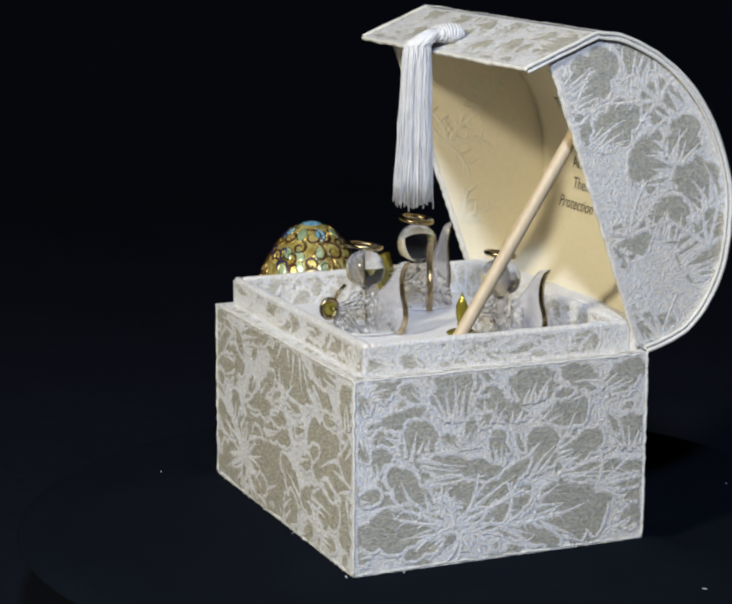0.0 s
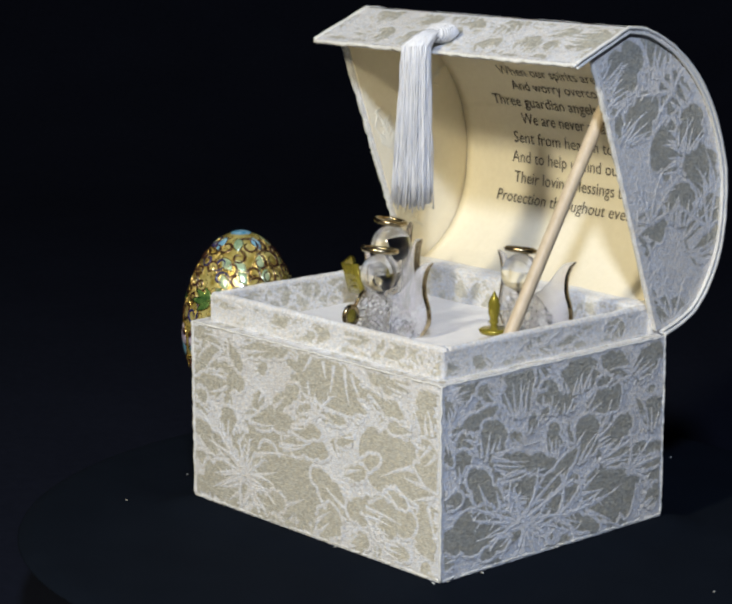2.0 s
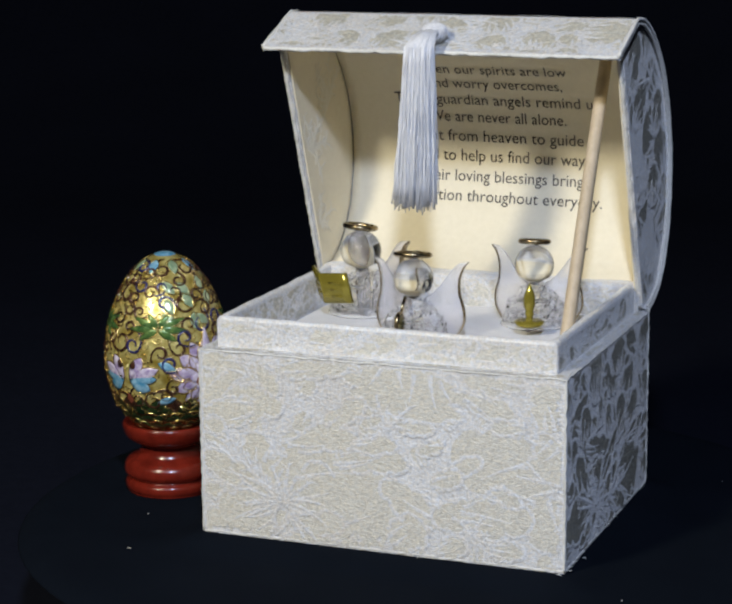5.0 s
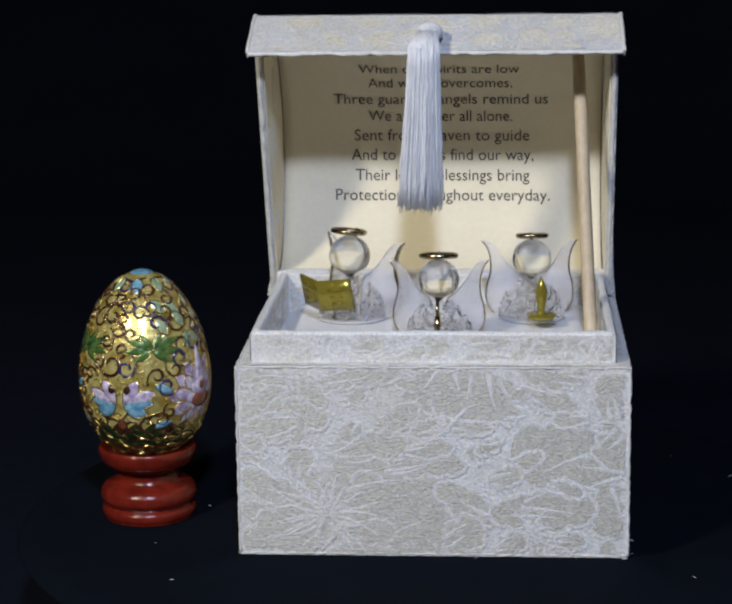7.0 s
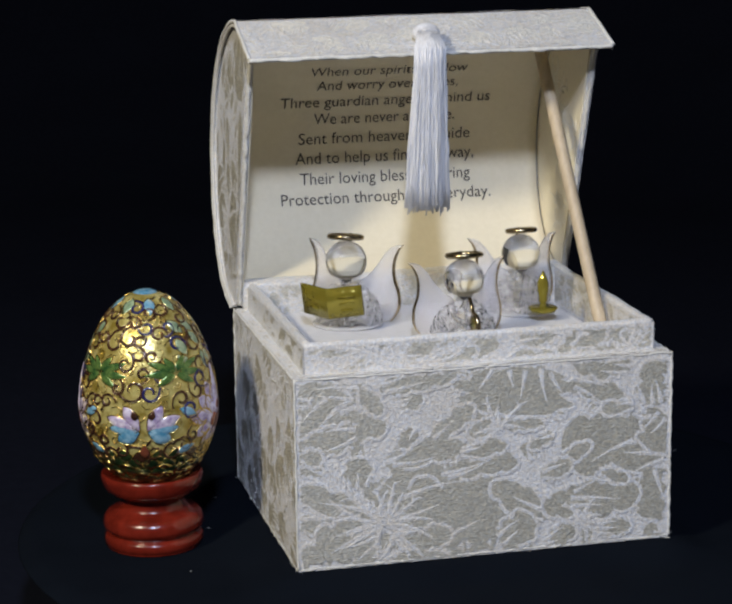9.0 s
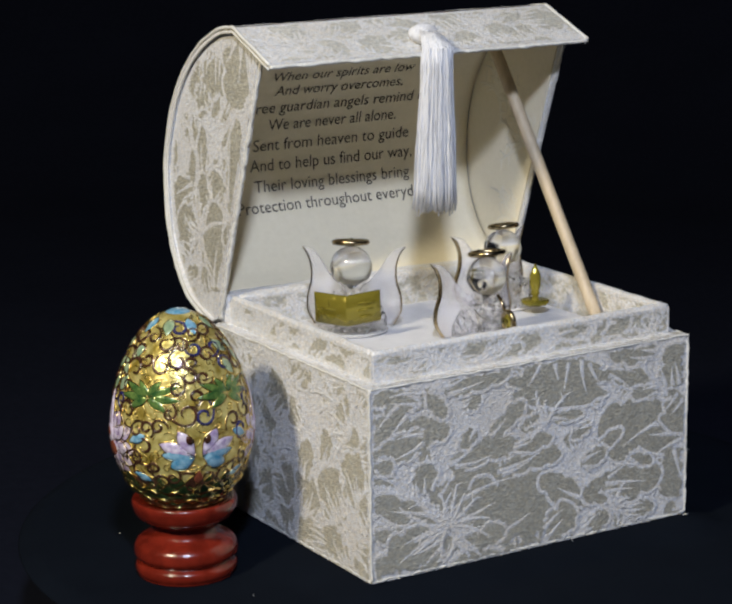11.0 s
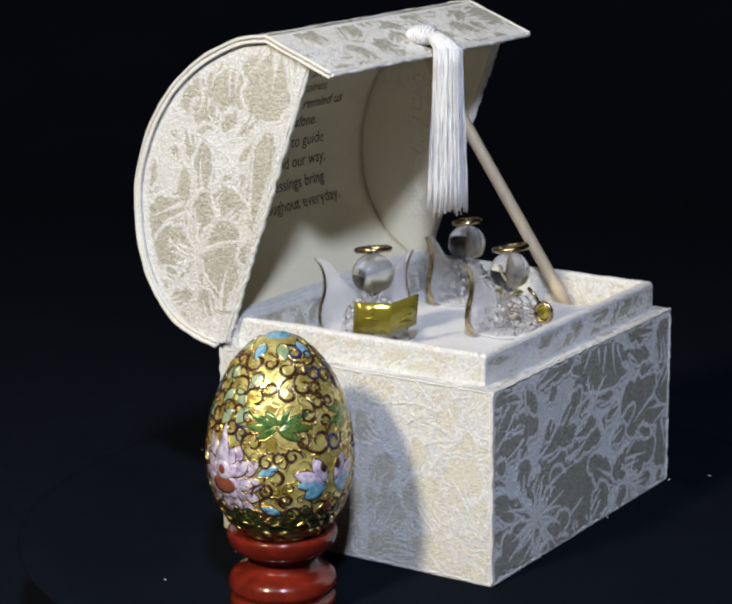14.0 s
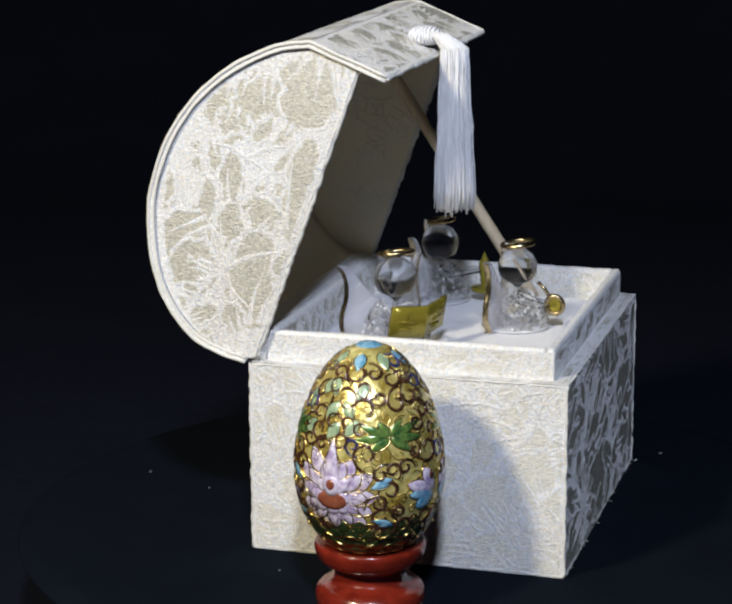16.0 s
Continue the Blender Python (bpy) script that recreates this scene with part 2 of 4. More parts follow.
# ---- the room: black table and drape, and the turntable ----
def table_top():
    """The cloth lies flat and then sweeps up into the drape without a fold."""
    bm = bmesh.new()
    prof = [(0.0, -0.045), (0.2, -0.045), (0.5, -0.045), (0.8, -0.045)]
    prof += [(0.8 + 0.7 * math.sin(radians(a)), -0.045 + 0.7 * (1 - math.cos(radians(a)))) for a in range(6, 85, 6)]
    lathe(bm, prof, (0, 0), 96)
    return tagged(solid("floor", bm, DRAPE), "black cloth spread over the table", "table cloth", kind="structure")


def drape():
    bm = bmesh.new()
    lathe(bm, [(1.49, 0.55), (1.52, 0.8), (1.53, 1.3), (1.53, 1.9)], (0, 0), 96, 0, 0.004)
    return tagged(solid("backdrop", bm, DRAPE), "black cloth drape hung round the table", "backdrop", kind="structure")


def room_ceiling():
    bm = bmesh.new()
    bmesh.ops.create_grid(bm, x_segments=8, y_segments=8, size=1.6)
    for v in bm.verts:
        v.co.z = 1.9
    return tagged(solid("ceiling", bm, DRAPE), "unlit black ceiling over the table", "ceiling", kind="structure")


table_top()
drape()
room_ceiling()
RIDERS = []

DISC = 138.5


def felt_height(x, y):
    """The felt lies flat under the chest and dips a little towards the rim."""
    dx, dy = max(abs(x - 1.3) - 61, 0), max(abs(y + 6) - 52, 0)
    k = min(1.0, math.hypot(dx, dy) / 14)
    return -3.4 * k * k * (3 - 2 * k)


def turntable():
    t = thing("turntable", "round turntable covered with dark navy-black felt", "turntable", (0, 0, -44))
    bm = bmesh.new()
    rings = []
    n = 96
    for r in [4 * i for i in range(1, 34)] + [134, 136.5, 138, DISC]:
        ring = []
        for k in range(n):
            a = k * math.tau / n
            x, y = r * math.cos(a), r * math.sin(a)
            z = felt_height(x, y) - (max(0, r - 131) / 8) ** 2 * 3 + 0.12 * noise.noise((x * 0.12, y * 0.12, 0))
            ring.append(bm.verts.new((x, y, z - 0.02)))
        rings.append(ring)
    rings.append([bm.verts.new((v.co.x * 0.86, v.co.y * 0.86, -20)) for v in rings[-1]])
    top = bm.verts.new((0, 0, 0))
    for k in range(n):
        bm.faces.new((top, rings[0][k], rings[0][(k + 1) % n]))
    for a, b in zip(rings, rings[1:]):
        for k in range(n):
            bm.faces.new((a[k], b[k], b[(k + 1) % n], a[(k + 1) % n]))
    part("felt_cover", bm, FELT, t, "navy-black felt")
    bm = bmesh.new()
    lathe(bm, [(0, -20.5), (116, -20.5), (112, -30), (80, -34), (80, -43.5), (0, -43.5)])
    part("platter", bm, DRAPE, t, smooth=False)
    RIDERS.append(t)


# ---- the chest ----
X0, X1, YF, YB, HIGH = -58.7, 61.3, -55.9, 43.6, 60.6
RX0, RX1, RYF, RYB, RIM = -54.5, 57.1, -51.1, 39.2, 70.4
FLOOR = 61.6
SINK = 5.0
LX0, LX1 = -59.5, 61.2
RIDGE = (22.7, 160.4)
OUTER = [RIDGE, (33, 158.8), (46.5, 152.3), (57.8, 143), (66.6, 130.5), (72.6, 115), (73.9, 103), (72.6, 88.5), (68, 76.8), (60.5, 67.6), (52, 63.2), (44.2, 60.9)]
INNER = [(24, 157.3), (35, 155), (46, 149), (55, 140.5), (62.5, 129), (66.6, 116), (67.4, 104), (65.8, 92.6), (61, 82), (53.3, 73.8), (44.6, 68.6)]


def skew(x, y):
    """The lid is a little twisted: its back lies further out at one end."""
    k = min(1, max(0, (y - 25) / 45))
    return y - 1.6 * (x / 60) * k


def shell(bm, line, x0, x1, thick, steps=40, wave=0.15, mat=0):
    """A bent board along a line of (y, z), thick towards its left-hand side."""
    nrm = normals2(line)
    grids = []
    for side in (0, thick):
        g = []
        for i, (p, nn) in enumerate(zip(line, nrm)):
            q = p + nn * side
            row = []
            for k in range(steps + 1):
                x = lerp(x0, x1, k / steps)
                w = wave * noise.noise((x * 0.09, i * 0.35, side))
                row.append(bm.verts.new((x, skew(x, q.x) + nn.x * w, q.y + nn.y * w)))
            g.append(row)
        grids.append(g)
    a, b = grids
    n = len(line)
    for i in range(n - 1):
        for k in range(steps):
            bm.faces.new((a[i][k], a[i + 1][k], a[i + 1][k + 1], a[i][k + 1])).material_index = mat
            bm.faces.new((b[i][k], b[i][k + 1], b[i + 1][k + 1], b[i + 1][k])).material_index = mat
        for k in (0, steps):
            bm.faces.new((a[i][k], a[i + 1][k], b[i + 1][k], b[i][k])).material_index = mat
    for i in (0, n - 1):
        for k in range(steps):
            bm.faces.new((a[i][k], a[i][k + 1], b[i][k + 1], b[i][k])).material_index = mat


def plate(bm, outline, x0, x1):
    """A flat board with an outline in (y, z) between two x."""
    a = [bm.verts.new((x0, skew(x0, p[0]), p[1])) for p in outline]
    b = [bm.verts.new((x1, skew(x1, p[0]), p[1])) for p in outline]
    n = len(a)
    ca = bm.verts.new((x0, sum(v.co.y for v in a) / n, sum(v.co.z for v in a) / n))
    cb = bm.verts.new((x1, sum(v.co.y for v in b) / n, sum(v.co.z for v in b) / n))
    for i in range(n):
        j = (i + 1) % n
        bm.faces.new((a[i], a[j], b[j], b[i]))
        bm.faces.new((ca, a[j], a[i]))
        bm.faces.new((cb, b[i], b[j]))


def cord(a, b, r, seed, bend=0.38):
    """A frayed cloth edge between two corners."""
    a, b = Vector(a), Vector(b)
    n = max(8, int((b - a).length / 1.2))
    bm = bmesh.new()
    pts = []
    for i in range(n + 1):
        p = a.lerp(b, i / n)
        pts.append(p + Vector([bend * noise.noise((i * 0.45, seed, d * 7.3)) for d in range(3)]))
    rnd = random.Random(int(seed * 10))
    tube(bm, pts, lambda t: r * (0.7 + 0.6 * rnd.random()), 6)
    return bm


FLAP = [Vector((-1.0, 150.7)).lerp(Vector(RIDGE), i / 10) for i in range(10)]
OUT_LINE = FLAP + [p for p in catmull(OUTER, 6)]
IN_LINE = catmull(INNER, 12)
ARC = [0.0]
for pa, pb in zip(IN_LINE, IN_LINE[1:]):
    ARC.append(ARC[-1] + (pb - pa).length)


def on_liner(s):
    s = min(max(s, 0), ARC[-1] - 1e-4)
    i = max(k for k in range(len(ARC) - 1) if ARC[k] <= s)
    t = (s - ARC[i]) / (ARC[i + 1] - ARC[i])
    p = IN_LINE[i].lerp(IN_LINE[i + 1], t)
    d = (IN_LINE[i + 1] - IN_LINE[i]).normalized()
    return p, Vector((d.y, -d.x))


def written(text, x0, x1, s, tall, parent):
    """One line of the verse, laid on the curved paper with its middle at arc length s."""
    cu = bpy.data.curves.new("poem_line", "FONT")
    cu.body, cu.size, cu.resolution_u, cu.offset = text, 1.0, 3, -0.004
    tmp = new("poem_line", cu)
    bpy.context.view_layer.update()
    me = bpy.data.meshes.new_from_object(tmp.evaluated_get(bpy.context.evaluated_depsgraph_get()))
    bpy.data.objects.remove(tmp)
    bpy.data.curves.remove(cu)
    bm = bmesh.new()
    bm.from_mesh(me)
    bpy.data.meshes.remove(me)
    bmesh.ops.triangulate(bm, faces=bm.faces[:])
    xs = [v.co.x for v in bm.verts]
    a, b = min(xs), max(xs)
    for v in bm.verts:
        x = lerp(x0, x1, (v.co.x - a) / (b - a))
        arc = s - (v.co.y - 0.33) * tall
        p, nn = on_liner(arc)
        p = p + nn * 1.05
        v.co = (x, skew(x, p.x), p.y)
    return tagged(part("poem_line", bm, INK, parent, smooth=False), kind="stuff")


def satin_height(x, y):
    """The padded satin floor: level under the figures, sunk along the walls, a little puckered."""
    d = min(x - RX0 - 2.6, RX1 - 2.6 - x, y - RYF - 2.6, RYB - 2.6 - y)
    k = min(1, max(0, d / 9.0))
    return FLOOR - SINK * (1 - k * k * (3 - 2 * k)) - 0.1 - 0.25 * abs(noise.noise((x * 0.08, y * 0.08, 5)))


def chest():
    c = thing("keepsake_chest", "open ivory brocade chest with domed lid and cream printed lining", "keepsake box", (1.3, -6, 0))
    part("body", puckered_box(X0, X1, YF, YB, 0.1, FLOOR - SINK - 1.0, 2.0, 0.9, 0.08, 1), BROCADE, c, "ivory damask brocade over board")
    low = FLOOR - SINK - 2.0
    for x0, x1, y0, y1 in ((X0, X1, YF, RYF + 2.0), (X0, X1, RYB - 2.0, YB), (X0, RX0 + 2.0, RYF + 1.5, RYB - 1.5), (RX1 - 2.0, X1, RYF + 1.5, RYB - 1.5)):
        part("body_wall", puckered_box(x0, x1, y0, y1, low, HIGH, 2.0, 0.9, 0.08, 2), BROCADE, c)
    k = 0
    for a, b in (((X0, YF), (X1, YF)), ((X1, YF), (X1, YB)), ((X0, YF), (X0, YB))):
        part("edge_binding", cord((*a, HIGH - 0.3), (*b, HIGH - 0.3), 0.36, 3 + k), BINDING, c, "frayed ivory fold")
        part("edge_binding", cord((*a, 0.7), (*b, 0.7), 0.36, 13 + k), BINDING, c, "frayed ivory fold")
        k += 1
    for x, y in ((X0, YF), (X1, YF), (X1, YB), (X0, YB)):
        part("edge_binding", cord((x, y, 0.5), (x, y, HIGH), 0.42, 23 + k, 0.4), BINDING, c, "frayed ivory fold")
        k += 1
    # inner rim of four walls and the satin floor between them
    w = 2.6
    for x0, x1, y0, y1 in ((RX0, RX1, RYF, RYF + w), (RX0, RX0 + w, RYF + w, RYB), (RX1 - w, RX1, RYF + w, RYB), (RX0 + w, RX1 - w, RYB - w, RYB)):
        part("rim_wall", puckered_box(x0, x1, y0, y1, low, RIM, 1.3, 0.8, 0.2, 5 + k), BROCADE, c)
        k += 1
    bm = bmesh.new()
    fx0, fx1, fy0, fy1 = RX0 + w - 0.3, RX1 - w + 0.3, RYF + w - 0.3, RYB - w + 0.3
    rows = [[bm.verts.new((lerp(fx0, fx1, i / 70), lerp(fy0, fy1, j / 56), satin_height(lerp(fx0, fx1, i / 70), lerp(fy0, fy1, j / 56)))) for j in range(57)] for i in range(71)]
    for i in range(70):
        for j in range(56):
            bm.faces.new((rows[i][j], rows[i + 1][j], rows[i + 1][j + 1], rows[i][j + 1]))
    part("satin_floor", bm, SATIN, c, "white satin lining over padding")
    part("hinge_strip", puckered_box(RX0 - 1.5, RX1 + 1.5, RYB + 0.1, 45.9, HIGH - 1.0, 70.3, 2.0, 0.6, 0.2, 4), BROCADE, c)
    # lid
    bm = bmesh.new()
    shell(bm, OUT_LINE, LX0, LX1, -1.5)
    lid = part("lid", bm, BROCADE, c, "domed brocade lid")
    for x, sg in ((LX0, 1), (LX1, -1)):
        edge = [Vector((x, skew(x, p.x), p.y)) for p in OUT_LINE]
        for off, r in ((0.0, 0.62), (1.5, 0.5)):
            nn = normals2(OUT_LINE)
            bm = bmesh.new()
            pts = [Vector((x + sg * off * 0.1, e.y - m.x * off, e.z - m.y * off)) + Vector([0.2 * noise.noise((i * 0.5, x + off, d)) for d in range(3)]) for i, (e, m) in enumerate(zip(edge, nn))]
            tube(bm, pts, r, 6)
            part("edge_binding", bm, BINDING, lid, "frayed ivory fold")
    part("edge_binding", cord((LX0, OUT_LINE[0].x, OUT_LINE[0].y - 0.6), (LX1, OUT_LINE[0].x, OUT_LINE[0].y - 0.6), 0.7, 71), BINDING, lid)
    nn = normals2(OUT_LINE)
    inset = [p - m * 1.9 for p, m in zip(OUT_LINE, nn)][11:]
    outline = [(8.3, 152.4)] + [tuple(p) for p in inset] + [(41.5, 62.3)]
    for x in (LX0 + 1.2, LX1 - 3.2):
        bm = bmesh.new()
        plate(bm, outline, x, x + 2.0)
        part("end_panel", bm, BROCADE, lid, smooth=False)
        bm = bmesh.new()
        a, b = Vector((x + 1.0, 8.0, 152.6)), Vector((x + 1.0, 41.6, 62.4))
        part("edge_binding", cord(a, b, 0.8, 90 + x), BINDING, lid)
    bm = bmesh.new()
    flap_in = [Vector((3.0, 150.4)).lerp(Vector((23, 157.0)), i / 8) for i in range(8)]
    shell(bm, flap_in + IN_LINE, LX0 + 4.3, LX1 - 4.3, -0.8, 30, 0.08)
    part("paper_lining", bm, PAPER, lid, "cream paper")
    inner_d = [(9.6, 151.6)] + [(p.x - 0.5, p.y) for p in IN_LINE if p.y < 158] + [(39.8, 68)]
    for x in (LX0 + 3.3, LX1 - 3.8):
        bm = bmesh.new()
        plate(bm, inner_d, x, x + 0.5)
        part("end_lining", bm, PAPER, lid, "cream paper", smooth=False)
    verse = (("When our spirits are low", -27.6, 28.2, 37.4), ("And worry overcomes,", -24.6, 25.8, 44.0), ("Three guardian angels remind us", -37.0, 38.3, 51.0), ("We are never all alone.", -24.8, 25.9, 57.8), ("Sent from heaven to guide", -30.0, 31.9, 65.2), ("And to help us find our way,", -31.2, 33.4, 72.4), ("Their loving blessings bring", -29.8, 32.0, 79.8), ("Protection throughout everyday.", -36.9, 39.2, 87.1))
    for text, x0, x1, s in verse:
        written(text, x0, x1, s, 6.1, lid)
    # tassel: wrapped knot on the flap and a hanging fringe
    bm = bmesh.new()
    bmesh.ops.create_icosphere(bm, subdivisions=4, radius=1)
    for v in bm.verts:
        p = v.co.copy()
        ridge = 0.10 * math.sin(p.x * 16 + p.y * 5)
        v.co = Vector((-1.0 + p.x * 3.9 * (1 + ridge), 3.0 + p.y * 5.2 * (1 + ridge), 156.2 + p.z * 2.9 * (1 + ridge)))
    for k in range(9):
        ring = []
        for q in range(22):
            a = q * math.tau / 22
            o = -4.2 + k * 1.05
            rr = math.sqrt(max(0.05, 1 - (o / 5.5) ** 2)) * 1.03
            ring.append((-1.0 + 3.9 * rr * math.cos(a), 3.0 + o + 0.3 * math.sin(a * 2 + k), 156.2 + 2.9 * rr * math.sin(a)))
        tube(bm, ring, 0.42, 6, True)
    tassel = part("tassel", bm, THREAD, c, "white wrapped thread tassel")
    rnd = random.Random(5)
    bm = bmesh.new()
    for i in range(520):
        a = rnd.uniform(0, math.tau)
        q = math.sqrt(rnd.random())
        top_r, low_r = 4.9 * q, 6.9 * q
        start = Vector((-1.2 + 2.6 * math.cos(a) * q, 1.5 + 2.0 * math.sin(a), 157.2 + 0.8 * q))
        fold = Vector((-2.4 + top_r * math.cos(a), -7.0 + 4.4 * q * math.sin(a), 155.6 - 3.2 * q))
        low = Vector((-3.9 + low_r * math.cos(a) + rnd.gauss(0, 0.4), -7.4 + 6.0 * q * math.sin(a) + rnd.gauss(0, 0.4), 102.8 + rnd.gauss(0, 1.5)))
        if i < 3:
            low = Vector((-10.5 + i * 0.5, -8.4, 99.6 + i * 0.7))
        pts = [start, start.lerp(fold, 0.55) + Vector((0, 0, 0.9))]
        for k in range(9):
            t = k / 8
            w = Vector((rnd.gauss(0, 0.14), rnd.gauss(0, 0.14), 0))
            pts.append(fold.lerp(low, t) + w)
        tube(bm, pts, 0.2, 4)
    part("fringe", bm, THREAD, tassel, "white silky threads")
    RIDERS.append(c)
    return c, lid


# ---- the prop and the glass figures ----
def prop_stick():
    a, b = Vector((50.85, -22.9, satin_height(50.85, -22.9) + 0.5)), Vector((47.7, 35.0, 147.3))
    t = thing("prop_stick", "pale round birch dowel propping the lid open", "stick", a)
    bm = bmesh.new()
    pts = [a.lerp(b, i / 14) for i in range(15)]
    tube(bm, pts, lambda u: 2.1 if 0.02 < u < 0.98 else 1.9, 20)
    part("dowel", bm, WOOD, t)
    RIDERS.append(t)


def oriented(facing):
    """Local x to the figure's side, local y behind it."""
    return Matrix.Rotation(radians(facing), 4, "Z")


def angel(label, at, facing, scale, halo_r, holds, tilt=0.0):
    """A small glass figure, one mesh: beaded skirt, round head, frosted wings with gilt edges, gilt ring and what it holds."""
    bm = bmesh.new()
    rnd = random.Random(int(at[0] * 7))
    # skirt of spun glass
    for i in range(190):
        u = rnd.random()
        r = 9.7 * math.cos(u * 1.25) ** 0.8 + 0.1
        a = rnd.uniform(0, math.tau)
        p = Vector((r * math.cos(a), r * math.sin(a), lerp(1.0, 12.6, u)))
        bmesh.ops.create_icosphere(bm, subdivisions=1, radius=rnd.uniform(0.28, 0.62), matrix=Matrix.Translation(p))
    for k, f in enumerate(bm.faces[-190 * 20:]):
        f.material_index = 0 if (k // 20) % 4 == 0 else 1
    # fine glass threads looped over the skirt, and its clear foot
    for i in range(46):
        a0, z0, sweep = rnd.uniform(0, math.tau), rnd.uniform(1.0, 10.5), rnd.uniform(0.25, 0.8)
        pts = []
        for k in range(8):
            t = k / 7
            z1 = z0 + 2.2 * math.sin(math.pi * t) - 0.6
            r = 10.2 * math.cos(min(1.15, max(0, z1 - 1) / 11.6 * 1.25)) ** 0.8 + 0.3 + 0.5 * math.sin(math.pi * t)
            pts.append((r * math.cos(a0 + sweep * t), r * math.sin(a0 + sweep * t), max(0.5, z1)))
        tube(bm, pts, 0.24, 6, False, 0)
    lathe(bm, [(0, 0.15), (10.6, 0.15), (11.2, 0.6), (10.6, 1.05), (0, 1.05)], (0, 0), 32, 1)
    # head: a drop that narrows into the neck
    n0 = len(bm.faces)
    head = [(0, 13.0)] + [(0.9, 13.4), (1.9, 14.4), (3.7, 15.4)] + [(6.4 * math.cos(radians(a)), 20.0 + 6.4 * math.sin(radians(a))) for a in range(-38, 90, 8)] + [(0, 26.4)]
    lathe(bm, head, (0, -0.6), 32, 0)
    # arms: two clear rods forward to what is held
    hold = Vector(holds[1])
    for sx in (-1, 1):
        tube(bm, catmull([(sx * 2.6, -0.5, 11.0), (sx * 4.4, -3.2, 9.0), (sx * 2.4 + hold.x * 0.6, hold.y * 0.75, hold.z), tuple(hold)], 5), 0.8, 8, False, 0)
    # wings
    outer = catmull([(15.6, 24.6), (14.0, 22.4), (12.9, 18.6), (13.0, 14.0), (14.2, 9.4), (14.2, 4.6), (12.0, 0.6)], 6)
    inner = catmull([(15.6, 24.6), (12.8, 24.0), (10.4, 21.6), (8.0, 18.0), (5.0, 14.6), (2.2, 12.0), (1.0, 0.6)], 6)
    for sx in (-1, 1):
        back = lambda x: 2.8 + 0.20 * x + 0.006 * x * x
        rows = []
        for o, i in zip(outer, inner):
            row = []
            for k in range(7):
                p = o.lerp(i, k / 6)
                row.append((sx * p.x, back(p.x), p.y))
            rows.append(row)
        fr = [[bm.verts.new((x, y - 0.5, z)) for x, y, z in r] for r in rows]
        bk = [[bm.verts.new((x, y + 0.5, z)) for x, y, z in r] for r in rows]
        for i in range(len(rows) - 1):
            for k in range(6):
                for g in (fr, bk):
                    bm.faces.new((g[i][k], g[i + 1][k], g[i + 1][k + 1], g[i][k + 1])).material_index = 2
            for k in (0, 6):
                bm.faces.new((fr[i][k], fr[i + 1][k], bk[i + 1][k], bk[i][k])).material_index = 2
        for k in range(6):
            bm.faces.new((fr[-1][k], fr[-1][k + 1], bk[-1][k + 1], bk[-1][k])).material_index = 2
        band = []
        for i, p in enumerate(outer):
            w = 0.95 if i > 2 else 0.35 + 0.13 * i
            band.append([bm.verts.new((sx * (p.x + dx), back(p.x) + dy, p.y)) for dx, dy in ((0.02, -w), (0.42, -w * 0.8), (0.42, w * 0.8), (0.02, w))])
        for a, b in zip(band, band[1:]):
            for k in range(3):
                bm.faces.new((a[k], a[k + 1], b[k + 1], b[k])).material_index = 3
    # gilt ring over the head
    ring = []
    for k in range(26):
        a = k * math.tau / 26
        ring.append((halo_r * math.cos(a), -0.8 + halo_r * 0.95 * math.sin(a), 27.7 - 0.7 * math.sin(a + tilt)))
    tube(bm, ring, 0.85, 8, True, 3)
    tube(bm, [(0, 1.6, 25.6), (0, 2.6, 26.8), (0, halo_r * 0.7, 27.8)], 0.7, 6, False, 0)
    kind, p = holds[0], hold
